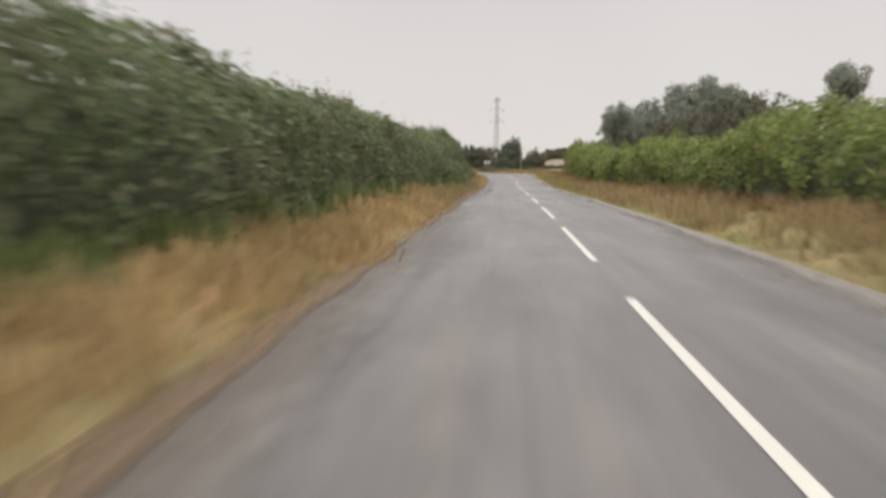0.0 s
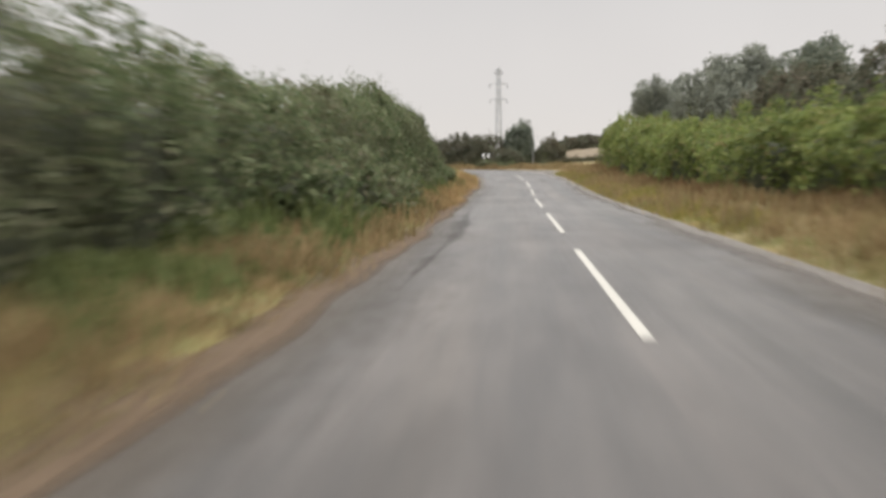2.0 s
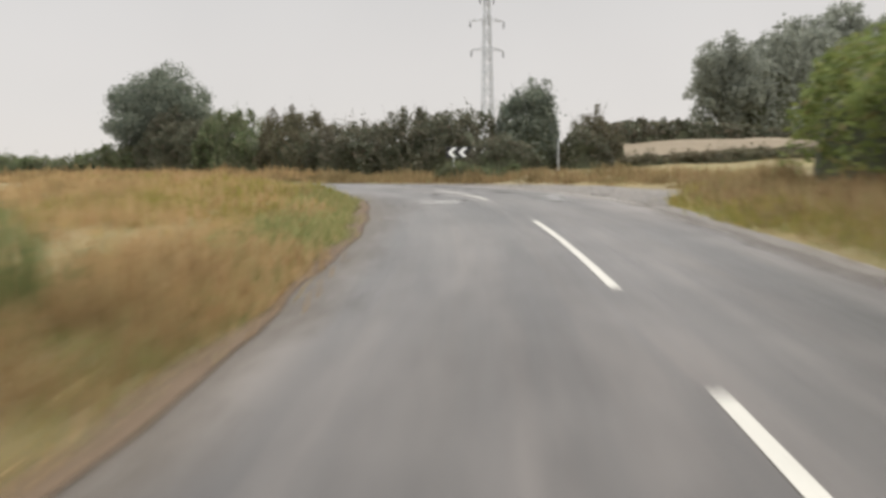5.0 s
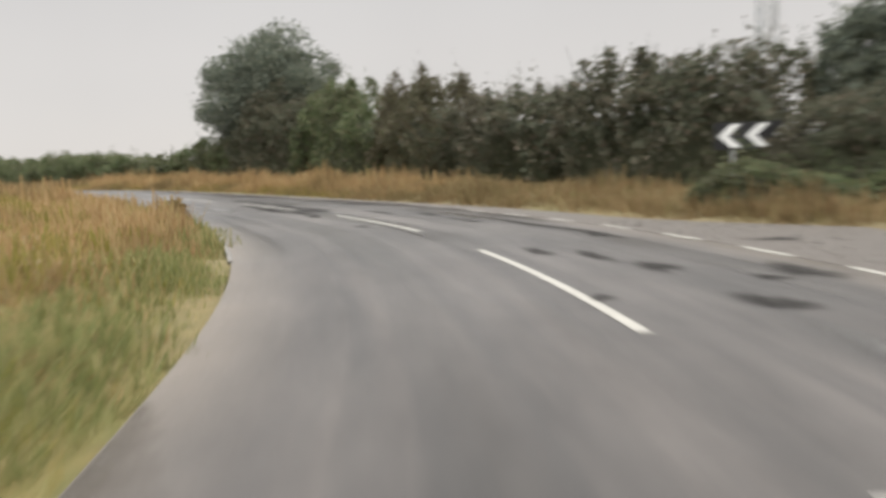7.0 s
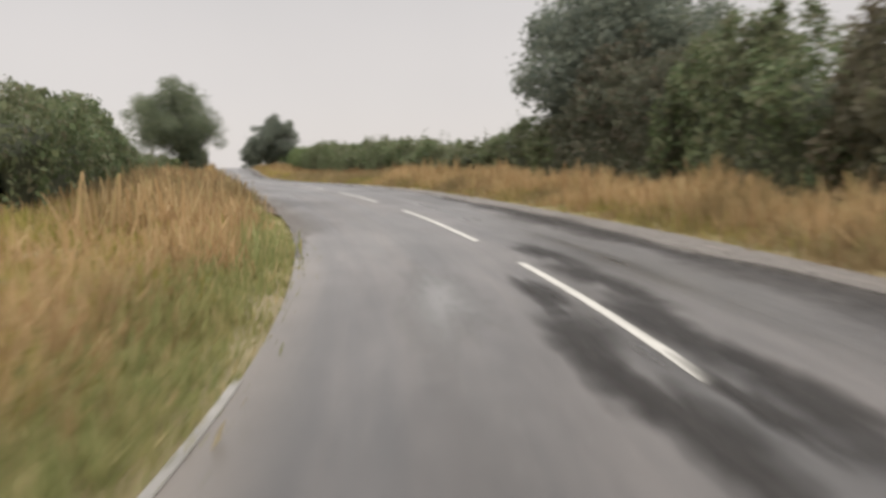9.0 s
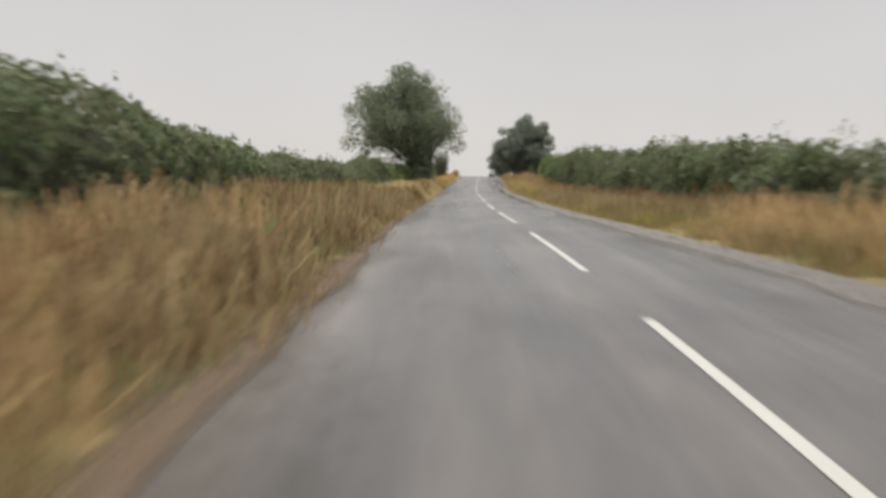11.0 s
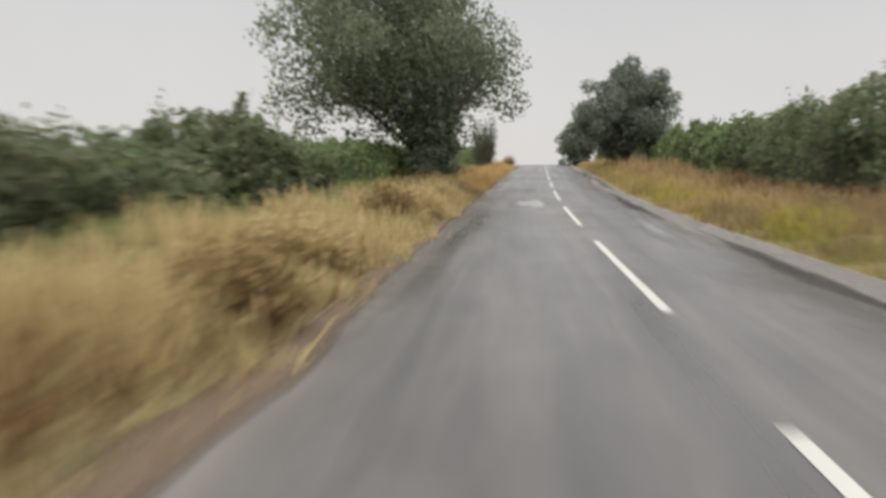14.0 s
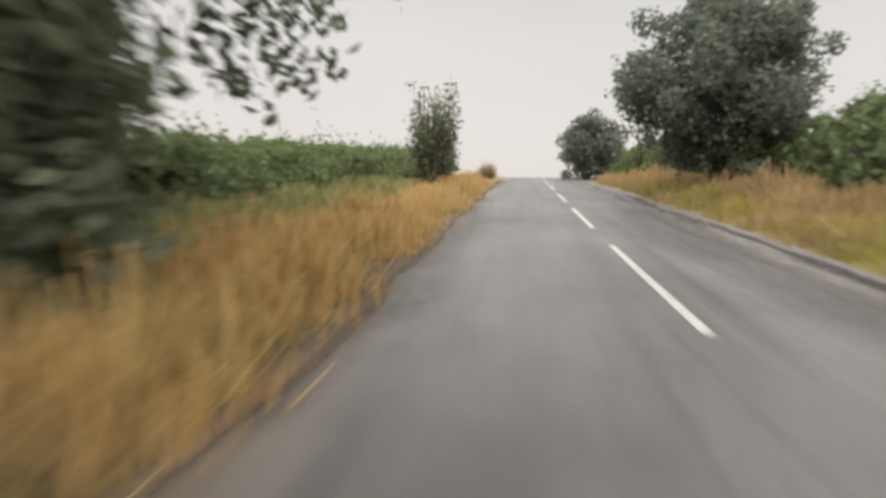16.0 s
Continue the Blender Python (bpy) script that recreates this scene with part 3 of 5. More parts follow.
def grass(name, label, s0, s1, lat0, lat1, count, height, mat, seed, blades=9, width=0.010, clump=0.16, patchy=0.0, category="grass"):
    """Tufts of tapering, bent blades on the verge between two sideways distances."""
    rng = np.random.RandomState(seed)
    count, width = int(count * 0.55), width * 1.38
    s = rng.uniform(s0, s1, count)
    f = rng.uniform(0, 1, count)
    a = lat0(s) if callable(lat0) else lat0
    b = lat1(s) if callable(lat1) else lat1
    la = a + (b - a) * f
    keep = ripple(s, la * 1.5, 6.0, seed + 9) > (patchy * 2 - 1) * 0.8 if patchy > 0 else np.ones(count, bool)
    s, la, f = s[keep], la[keep], f[keep]
    x, y, _, _ = along(s, la)
    tuft_h = height * (0.75 + 0.35 * ripple(s, la * 2, 5.0, seed + 3)) * rng.uniform(0.6, 1.25, len(s)) * (0.5 + 0.5 * smooth(np.minimum(np.abs(la - (b if np.isscalar(b) else b[keep])), np.abs(la - (a if np.isscalar(a) else a[keep]))), 0.0, 0.5))
    tuft_h = np.clip(tuft_h, 0.05, None)
    x, y, tuft_h = np.repeat(x, blades), np.repeat(y, blades), np.repeat(tuft_h, blades)
    k = len(x)
    x = x + rng.normal(0, clump, k)
    y = y + rng.normal(0, clump, k)
    z = ground_z(x, y) - 0.02
    h = tuft_h * rng.uniform(0.55, 1.15, k)
    ang, lean = rng.uniform(0, 6.283, k), np.abs(rng.normal(0, 0.38, k)) + 0.08
    dx, dy = np.cos(ang), np.sin(ang)
    w = width * rng.uniform(0.7, 1.6, k) * (0.6 + h)
    p0 = np.stack([x, y, z], -1)
    side = np.stack([-dy, dx, np.zeros(k)], -1) * w[:, None]
    tip = p0 + np.stack([dx * lean * h, dy * lean * h, h * (1 - 0.3 * lean)], -1)
    me = quads_mesh(name, np.stack([p0 - side, p0 + side, tip + side * 0.4, tip - side * 0.4], 1))
    ob = mesh_object(name, me, mat)
    return tagged(ob, label, category, "", "stuff")


# ---- ground, road, markings ----
def spaced(a, b, fine0, fine1, fine, coarse):
    mid = list(np.arange(fine0, fine1, fine))
    lo, hi, step = [], [], fine
    v = fine0
    while v > a:
        step = min(step * 1.25, coarse)
        v -= step
        lo.append(v)
    v, step = mid[-1], fine
    while v < b:
        step = min(step * 1.25, coarse)
        v += step
        hi.append(v)
    return np.array(lo[::-1] + mid + hi)


gx = spaced(-1600, 1600, -115, 24, 1.4, 90)
gy = spaced(-900, 1800, -12, 205, 1.4, 90)
GX, GY = np.meshgrid(gx, gy, indexing="ij")
tagged(mesh_object("ground", grid_mesh("ground", np.stack([GX, GY, ground_z(GX, GY)], -1)), EARTH), "rough meadow ground of dry and green grass", "ground", "", "structure")

lanes = [left_edge, -2.4, -1.6, -0.8, 0.0, 0.8, 1.6, 2.2, right_edge]
road = ribbon("road", -80, 420, lanes, camber, ASPHALT, 0.7)
tagged(road, "wet grey asphalt country road with worn wheel tracks and painted sheen", "road", "", "structure")
def gravel_in(s):
    """Inner edge of the gravel: past the bend it creeps over the worn edge of the asphalt."""
    return 2.85 - 0.33 * (1 - smooth(s, 78, 90)) - 0.35 * smooth(s, 112, 122) - 0.45 * smooth(s, 140, 158) * (1 - 0.6 * smooth(s, 202, 222)) + 0.06 * np.sin(s * 0.8) + 0.04 * np.sin(s * 2.9)


def gravel_z(la, s):
    return np.where(la < right_edge(s), camber(la, s) + 0.004, -0.002 - 0.012 * (la - 2.9))


def gravel_at(f):
    return lambda s: gravel_in(s) + f * (np.maximum(RIGHT_EDGE + apron(s), gravel_in(s) + 0.12) - gravel_in(s))


gravel = ribbon("gravel_shoulder", -80, 330, [gravel_at(f) for f in (0, 0.12, 0.3, 0.55, 0.8, 1.0)], gravel_z, GRAVEL, 0.8)
tagged(gravel, "wet brown gravel shoulder beside the road", "shoulder", "", "structure")

def painted(s):
    """The painted line swings towards the inside of the bend."""
    return -0.015 - 0.09 * smooth(s, 108, 114) * (1 - smooth(s, 122, 130))


def dash(s0, s1, lat, w):
    sts = np.linspace(s0, s1, max(2, int((s1 - s0) / 0.6) + 1))
    rows = []
    for sgn in (-1, 1):
        la = lat + painted(sts) + sgn * w / 2
        x, y, z, _ = along(sts, la)
        rows.append(np.stack([x, y, z + camber(la, sts) + 0.005], -1))
    return mesh_object("line_marking", grid_mesh("line_marking", np.stack(rows, 1)), PAINT, road)


for i in range(-3, 10):
    dash(9.0 * i - 0.25, 9.0 * i + 5.8, 0, 0.095)
for a, b in ((92.2, 97.95), (100.4, 105.05), (107.95, 112.9), (115.7, 120.55), (122.9, 129.4), (132.5, 138.5), (141.4, 147.4)):
    dash(a, b, 0, 0.095)
for i in range(0, 14):
    dash(150.4 + 9 * i, 156.4 + 9 * i, 0, 0.095)
# broken edge line across the mouth of the gravel apron
dash(91.0, 96.8, 3.06, 0.11)
for i in range(0, 10):
    dash(98.2 + 1.7 * i, 99.05 + 1.7 * i, 2.92, 0.11)

# ---- hedges, trees and thickets ----
def lineup(s0, s1, lat, k=24):
    s = np.linspace(s0, s1, k)
    x, y, _, _ = along(s, lat)
    return np.stack([x, y], -1)


def flat_w(w):
    return lambda u: 0 * u + w


TALL = "tall overgrown green hedgerow with brambles behind a dry verge"
hedge("hedge", TALL, lineup(-10, 28, -6.7), flat_w(3.4), lambda u: 2.6 + 0.15 * np.sin(u * 9), HEDGE_LEAF, 11, density=420, leaf=0.046)
hedge("hedge", TALL, lineup(25, 62, -6.6), flat_w(3.4), lambda u: 2.6 + 0.7 * smooth(u, 0.5, 1.0), HEDGE_LEAF, 12, density=460, leaf=0.043)
hedge("hedge", "big shaggy dark green bush ending the hedgerow", lineup(57, 74.6, -7.1), flat_w(4.2), lambda u: 3.75 - 0.75 * smooth(u, 0.55, 1.0), HEDGE_LEAF, 13, density=400, leaf=0.052, sprigs=1.5, spikes=13)
hedge("hedge", "bright green hedgerow behind a brown verge", lineup(-10, 42, 8.4), flat_w(3.2), lambda u: 2.5 + 0.15 * np.sin(u * 11), GREEN_LEAF, 14, density=240, leaf=0.062, shaggy=0.50)
x0, y0, _, h0 = along(40, 8.4)
hedge("hedge", "tall green hedgerow of young trees behind the verge", [(x0, y0), (6.4, 64.8), (8.5, 82.4), (10.1, 94.4)], flat_w(3.8), lambda u: 2.35 + 1.0 * smooth(u, 0.40, 0.9), GREEN_LEAF, 15, density=200, leaf=0.07, sprigs=1.2, spikes=9, shaggy=0.50)
hedge("hedge", "tall olive thicket of young trees behind the hedgerow", [(11.4, 45.5), (13.8, 64.0), (16.0, 79.0), (19.6, 92.0)], flat_w(4.4), lambda u: 5.0 + 0.5 * np.sin(u * 13), THICKET_LEAF, 95, density=110, leaf=0.10, sprigs=1.6, spikes=10, shaggy=0.55)
hedge("bramble_bank", "low bramble and nettle bank spilling onto the verge", lineup(43, 71, -5.0), lambda u: 1.9 + 0.5 * np.sin(u * 8), lambda u: 1.15 + 0.25 * np.sin(u * 13), HEDGE_LEAF, 28, density=310, leaf=0.060, sprigs=0.8, shaggy=0.7, category="brambles")
GREEN_BUSH, BROWN_BUSH = "tall dark green thorn bush outside the bend", "browning thorn bush with bare twigs outside the bend"
hedge("bush", "browning bush with a rounded crown at the field edge", [(6.5, 115.6), (7.4, 115.6), (8.4, 115.2), (9.4, 114.8)], flat_w(2.2), lambda u: 2.35 - 0.4 * u, BROWN_LEAF, 16, density=210, leaf=0.075, sprigs=1.4, shaggy=0.6, category="bush", spikes=5)
hedge("bush", "low grey-green shrub in front of the browning bush", [(5.6, 113.6), (6.8, 113.2), (8.4, 113.4)], flat_w(1.9), lambda u: 1.75 - 0.3 * u, THICKET_LEAF, 76, density=220, leaf=0.07, sprigs=1.2, shaggy=0.7, category="bush")
hedge("bush", "tall dark pointed bush beside the chevron sign", [(2.7, 116.0), (4.0, 115.6), (5.0, 115.2), (6.0, 114.9)], flat_w(3.0), lambda u: 4.5 - 1.6 * np.abs(u - 0.45), TREE_LEAF, 17, density=190, leaf=0.085, sprigs=1.9, shaggy=0.6, category="bush", spikes=16)
hedge("bush", GREEN_BUSH, [(2.2, 113.5), (0.4, 115.3), (-1.6, 117.4), (-3.4, 119.4)], flat_w(3.4), lambda u: 2.85 - 0.2 * u, THICKET_LEAF, 18, density=140, leaf=0.088, sprigs=1.7, shaggy=0.7, category="bush", spikes=14, group="bushes outside the bend")
hedge("bush", GREEN_BUSH, [(-2.8, 119.0), (-5.2, 121.4), (-7.7, 123.6)], flat_w(3.6), lambda u: 2.5 - 0.5 * np.abs(u - 0.5), THICKET_LEAF, 72, density=140, leaf=0.088, sprigs=1.8, shaggy=0.7, category="bush", spikes=7, group="bushes outside the bend")
hedge("bush", BROWN_BUSH, [(-6.8, 123.4), (-9.3, 125.5), (-11.3, 127.2)], flat_w(3.6), lambda u: 3.25 - 0.7 * np.abs(u - 0.5), BROWN_LEAF, 73, density=140, leaf=0.088, sprigs=1.9, shaggy=0.7, category="bush", spikes=13, group="bushes outside the bend")
hedge("bush", GREEN_BUSH, [(-10.6, 126.7), (-13.4, 129.1), (-16.4, 131.6)], flat_w(3.8), lambda u: 3.7 - 0.7 * np.abs(u - 0.5), HEDGE_LEAF, 74, density=140, leaf=0.088, sprigs=1.8, shaggy=0.7, category="bush", spikes=12, group="bushes outside the bend")
hedge("bush", GREEN_BUSH, [(-15.4, 130.8), (-18.6, 133.4), (-22.0, 135.9)], flat_w(3.8), lambda u: 3.9 - 0.6 * u, THICKET_LEAF, 75, density=140, leaf=0.088, sprigs=1.5, shaggy=0.7, category="bush", spikes=7, group="bushes outside the bend")
hedge("bush", GREEN_BUSH, [(-21.0, 135.1), (-24.5, 137.5), (-29.0, 140.6)], flat_w(3.4), lambda u: 2.4 - 0.7 * u, HEDGE_LEAF, 19, density=140, leaf=0.088, sprigs=1.3, shaggy=0.5, category="bush", group="bushes outside the bend")
tree("tree", "round-crowned grey-green roadside tree above the thicket", -21.4, 137.8, 9.1, 4.75, TREE_LEAF, 29, 0.3, 0.02, 70, 46000, 0.10, lobe=0.88, bumpy=0.6)
LOW = "low trimmed dark green hedgerow behind a dry grass verge"
hedge("hedge", LOW, lineup(146, 205, 8.3), flat_w(2.6), lambda u: 1.75 + 0.85 * smooth(u, 0.10, 0.40) + 0.3 * np.sin(u * 10) * smooth(u, 0.2, 0.5), HEDGE_LEAF, 22, density=210, leaf=0.068, sprigs=0.85, shaggy=0.5)
hedge("hedge", LOW, lineup(202, 285, 8.3), flat_w(2.8), lambda u: 2.35 - 0.3 * u, FIELD_HEDGE_LEAF, 23, density=150, leaf=0.09, shaggy=0.5)
hedge("hedge", LOW, lineup(128, 166, -8.4), flat_w(3.0), lambda u: 2.35 - 0.4 * smooth(u, 0.40, 0.58) - 0.65 * smooth(u, 0.55, 0.8), HEDGE_LEAF, 24, density=260, leaf=0.062, sprigs=0.8)
hedge("hedge", LOW, lineup(164, 195, -8.0), flat_w(2.8), lambda u: 1.38 + 0.1 * np.sin(u * 17), HEDGE_LEAF, 25, density=260, leaf=0.062, sprigs=0.8)
hedge("bush", "straggly dark bush with tall shoots in the hedgerow", lineup(185.0, 191.0, -7.7, 6), flat_w(2.4), lambda u: 1.8 + 0 * u, HEDGE_LEAF, 27, density=190, leaf=0.08, sprigs=1.0, shaggy=0.5, spikes=2, category="bush")
hedge("hedge", "low green hedgerow under the big tree", lineup(192.5, 262, -8.1), flat_w(3.0), lambda u: 1.35 + 0.1 * np.sin(u * 12), FIELD_HEDGE_LEAF, 26, density=240, leaf=0.06)
tx, ty, _, _ = along(203.6, -4.85)
ux, uy, _, _ = along(204.9, -6.5)
tree("tree", "large spreading ash tree overhanging the verge", float(tx), float(ty), 11.0, 6.1, ASH_LEAF, 31, 0.34, 0.125, 62, 34000, 0.095, lobe=0.74, bumpy=0.9, lean=(float(ux - tx), float(uy - ty)), skirt=0.92)
tx, ty, _, _ = along(227, 5.3)
tree("tree", "rounded roadside tree behind the hedgerow", float(tx), float(ty), 7.9, 3.6, TREE_LEAF, 32, 0.20, 0.02, 50, 24000, 0.10, lobe=0.8, bumpy=0.9)
tx, ty, _, _ = along(257, 3.3)
tree("tree", "smaller round tree further along the road", float(tx), float(ty), 6.6, 2.6, TREE_LEAF, 33, 0.16, 0.0, 34, 9000, 0.12, sink=0.9, bumpy=0.6)
# far field trees, with distance haze painted into their leaves
tree("tree", "grey-green field tree behind the hedgerow", 30.9, 156.6, 11.9, 4.3, HAZED_LEAF, 35, 0.3, 0.12, 44, 17000, 0.15, lobe=0.85, bumpy=0.7)
tree("tree", "dark green tree standing behind the hedgerow", 30.5, 103.5, 13.0, 4.6, TREE_LEAF, 39, 0.3, 0.12, 40, 15000, 0.16, lobe=0.85, bumpy=0.6)
tree("tree", "large grey-green tree beyond the hedgerow", 62.0, 190, 22.5, 8.6, HAZED_LEAF, 36, 0.6, 0.10, 50, 18000, 0.30, lobe=0.9, bumpy=0.7)
tree("tree", "large grey-green tree beyond the hedgerow", 53.5, 186, 20.4, 6.2, HAZED_LEAF, 38, 0.5, 0.12, 34, 10000, 0.28, bumpy=0.6)
hedge("hedge", "tall grey-green field hedge between the distant trees", [(33, 158), (44, 164), (58, 170), (76, 176)], flat_w(5.0), lambda u: 10.6 + 0.9 * np.sin(u * 12), HAZED_LEAF, 82, density=40, leaf=0.2, sprigs=1.0, shaggy=0.5)
tree("tree", "slender grey-green field tree behind the hedgerow", 52.0, 112.2, 17.4, 4.3, HAZED_LEAF, 37, 0.3, 0.15, 30, 9000, 0.20, bumpy=0.6)

# ---- verge grass ----
DRYLAB = "tall dry tan grass on the roadside verge"
MEADOW = "short green and tan meadow grass inside the bend"
grass("verge_grass", DRYLAB, -4, 25, lambda s: left_edge(s) - 0.03, -4.9, 2000, 0.46, DRY_GRASS, 51, blades=14)
grass("verge_grass", "dull brown and green grass on the shaded verge", 22, 58, lambda s: left_edge(s) - 0.05, -4.9, 2000, 0.42, BROWN_GRASS, 92, blades=13)
grass("verge_grass", DRYLAB, 54, 84, lambda s: left_edge(s) - 0.03, -4.9, 2000, 0.50, DRY_GRASS, 93, blades=13)
grass("verge_nettles", "rank green nettles and weeds at the foot of the hedge", -4, 80, -4.2, -5.6, 2600, 0.65, NETTLE, 63, blades=12, width=0.022, patchy=0.3, category="weeds")
grass("verge_nettles", "rank green nettles crowding the road edge", 40, 76, -3.5, -5.4, 2600, 0.62, NETTLE, 87, blades=12, width=0.022, patchy=0.2, category="weeds")
grass("verge_grass", "brown and olive grass on the roadside verge", -4, 88, lambda s: RIGHT_EDGE + apron(s), 7.4, 5200, 0.50, BROWN_GRASS, 52, blades=12)
grass("meadow_grass", MEADOW, 80, 132, lambda s: left_edge(s) - 0.02, -4.2, 5000, 0.26, GREEN_GRASS, 53, blades=12)
grass("verge_grass", "dry tan meadow grass inside the bend", 80, 132, -3.3, -11, 5600, 0.36, DRY_GRASS, 54, blades=11)
grass("meadow_grass", "olive and yellow meadow grass inside the bend", 84, 132, -3.3, -8.5, 3000, 0.34, YELLOW_GRASS, 91, blades=10)
grass("verge_grass", "brown dry grass outside the bend", 86, 121, lambda s: RIGHT_EDGE + apron(s) + 0.35, lambda s: RIGHT_EDGE + apron(s) + 3.6, 2800, 0.52, BROWN_GRASS, 55, blades=11)
grass("verge_grass", "tall dry tan grass outside the bend", 118, 150, lambda s: RIGHT_EDGE + apron(s) + 0.35, lambda s: RIGHT_EDGE + apron(s) + 3.6, 2500, 0.74, DRY_GRASS, 97, blades=11)
grass("verge_grass", "matted brown grass at the foot of the verge", 96, 152, lambda s: RIGHT_EDGE + apron(s) - 0.05, lambda s: RIGHT_EDGE + apron(s) + 1.3, 2400, 0.36, BROWN_GRASS, 94, blades=12)
grass("verge_grass", "tall brown grass on the roadside verge", 132, 169, lambda s: left_edge(s) - 0.03, -6.8, 4000, 0.62, BROWN_GRASS, 56, blades=13)
grass("verge_grass", "tall pale straw grass on the roadside verge", 167.5, 196.5, lambda s: left_edge(s) - 0.10, -5.5, 3800, 0.56, STRAW_GRASS, 69, blades=13)
grass("verge_grass", "olive-brown rank grass under the ash tree", 195, 202.5, lambda s: left_edge(s) - 0.08, -5.6, 1500, 0.54, BROWN_GRASS, 103, blades=13)
grass("verge_grass", "tall orange-tan grass on the roadside verge", 200.5, 238, lambda s: left_edge(s) - 0.03, -4.8, 2100, 0.58, OCHRE_GRASS, 90, blades=13)
grass("verge_grass", "brown dry grass on the roadside verge", 150, 190, lambda s: RIGHT_EDGE + apron(s), 7.4, 2600, 0.55, BROWN_GRASS, 57, blades=12)
grass("verge_grass", DRYLAB, 186, 250, lambda s: RIGHT_EDGE + apron(s), 7.4, 4200, 0.58, DRY_GRASS, 84, blades=12)
grass("verge_grass", "tall seeding yellow grass below the hedge", 202, 242, lambda s: RIGHT_EDGE + apron(s) + 1.3, 6.9, 1700, 0.95, DRY_GRASS, 102, blades=12)
grass("edge_grass", "bright yellow-green grass along the road edge", 184, 250, lambda s: RIGHT_EDGE + apron(s) + 0.3, lambda s: RIGHT_EDGE + apron(s) + 2.2, 3400, 0.44, BRIGHT_GRASS, 85, blades=9)
EDGELAB = "short green grass along the road edge"
grass("edge_grass", EDGELAB, -4, 84, lambda s: left_edge(s) + 0.08, lambda s: left_edge(s) - 0.8, 2200, 0.20, GREEN_GRASS, 58, blades=9)
grass("edge_grass", EDGELAB, 132, 236, lambda s: left_edge(s) + 0.08, lambda s: left_edge(s) - 1.1, 3600, 0.26, GREEN_GRASS, 59, blades=9)
grass("edge_grass", "short yellow-green grass along the road edge", 120, 250, lambda s: RIGHT_EDGE + apron(s) - 0.1, lambda s: RIGHT_EDGE + apron(s) + 1.3, 4200, 0.32, YELLOW_GRASS, 60, blades=9)
grass("edge_grass", "rank yellow-green grass bulging over the inside of the bend", 108, 124, lambda s: left_edge(s) - 0.06, -3.5, 700, 0.46, GREEN_GRASS, 99, blades=11)
grass("verge_grass", "long tan grass inside the end of the bend", 108, 136, -3.2, -5.2, 1700, 0.50, DRY_GRASS, 101, blades=11)
grass("dead_weeds", "tall tan dead grass inside the end of the bend", 123, 146, -3.3, -6.2, 1000, 0.75, DRY_GRASS, 100, blades=12, clump=0.2, patchy=0.1, category="weeds")
grass("edge_grass", EDGELAB, 82, 99, lambda s: left_edge(s) + 0.04, -4.4, 2400, 0.26, GREEN_GRASS, 104, blades=10)
grass("edge_grass", EDGELAB, 78, 134, lambda s: left_edge(s) + 0.05, lambda s: left_edge(s) - 1.1, 4200, 0.17, GREEN_GRASS, 70, blades=10)
grass("edge_grass", "yellow-green grass beside the gravel", 45, 96, lambda s: RIGHT_EDGE + apron(s) - 0.1, lambda s: RIGHT_EDGE + apron(s) + 1.8, 2600, 0.34, YELLOW_GRASS, 67, blades=9)
grass("edge_grass", EDGELAB, -4, 95, lambda s: RIGHT_EDGE + apron(s) - 0.1, lambda s: RIGHT_EDGE + apron(s) + 0.9, 2200, 0.24, GREEN_GRASS, 61, blades=9)
grass("dead_weeds", "rust-brown dead dock and bracken stalks in the verge", 136, 171, -3.3, -5.0, 600, 0.70, DEAD_STALK, 62, blades=12, clump=0.22, patchy=0.55, category="weeds")
grass("dead_weeds", "rust-brown dead weeds standing in the verge", 138, 164, -3.3, -6.6, 700, 0.65, DEAD_STALK, 64, blades=12, clump=0.25, patchy=0.35, category="weeds")
grass("dead_weeds", "dark brown dead weeds along the foot of the hedge", -4, 88, 5.0, 7.4, 2200, 0.55, DEAD_STALK, 96, blades=12, clump=0.25, patchy=0.15, category="weeds")
grass("dead_weeds", "dark brown dead weeds along the foot of the hedge", 150, 250, 5.3, 7.4, 3000, 0.62, DEAD_STALK, 68, blades=12, clump=0.25, patchy=0.2, category="weeds")
grass("dead_weeds", "brown dead weeds along the road edge", 158, 182, -3.05, -3.75, 520, 0.52, DEAD_STALK, 98, blades=12, clump=0.2, patchy=0.2, category="weeds")
grass("verge_weeds", "olive weeds and grass mixed through the verge", 134, 170, -3.0, -6.6, 500, 0.45, NETTLE, 88, blades=10, width=0.014, patchy=0.35, category="weeds")
grass("verge_weeds", "green weeds among the dry verge grass", 140, 168, -3.2, -6.8, 700, 0.40, NETTLE, 65, blades=10, width=0.016, patchy=0.55, category="weeds")
grass("verge_weeds", "green and brown weeds among the dry verge grass", 22, 64, -3.3, -5.2, 2000, 0.42, NETTLE, 66, blades=10, width=0.016, patchy=0.45, category="weeds")

DOCK_LEAF = leaf_material("withered_dock", [(0, (0.17, 0.110, 0.050)), (0.5, (0.265, 0.180, 0.082)), (0.85, (0.35, 0.250, 0.115)), (1, (0.26, 0.245, 0.095))], rough=0.8, patch=0.35, patch_col=(0.138, 0.098, 0.046))


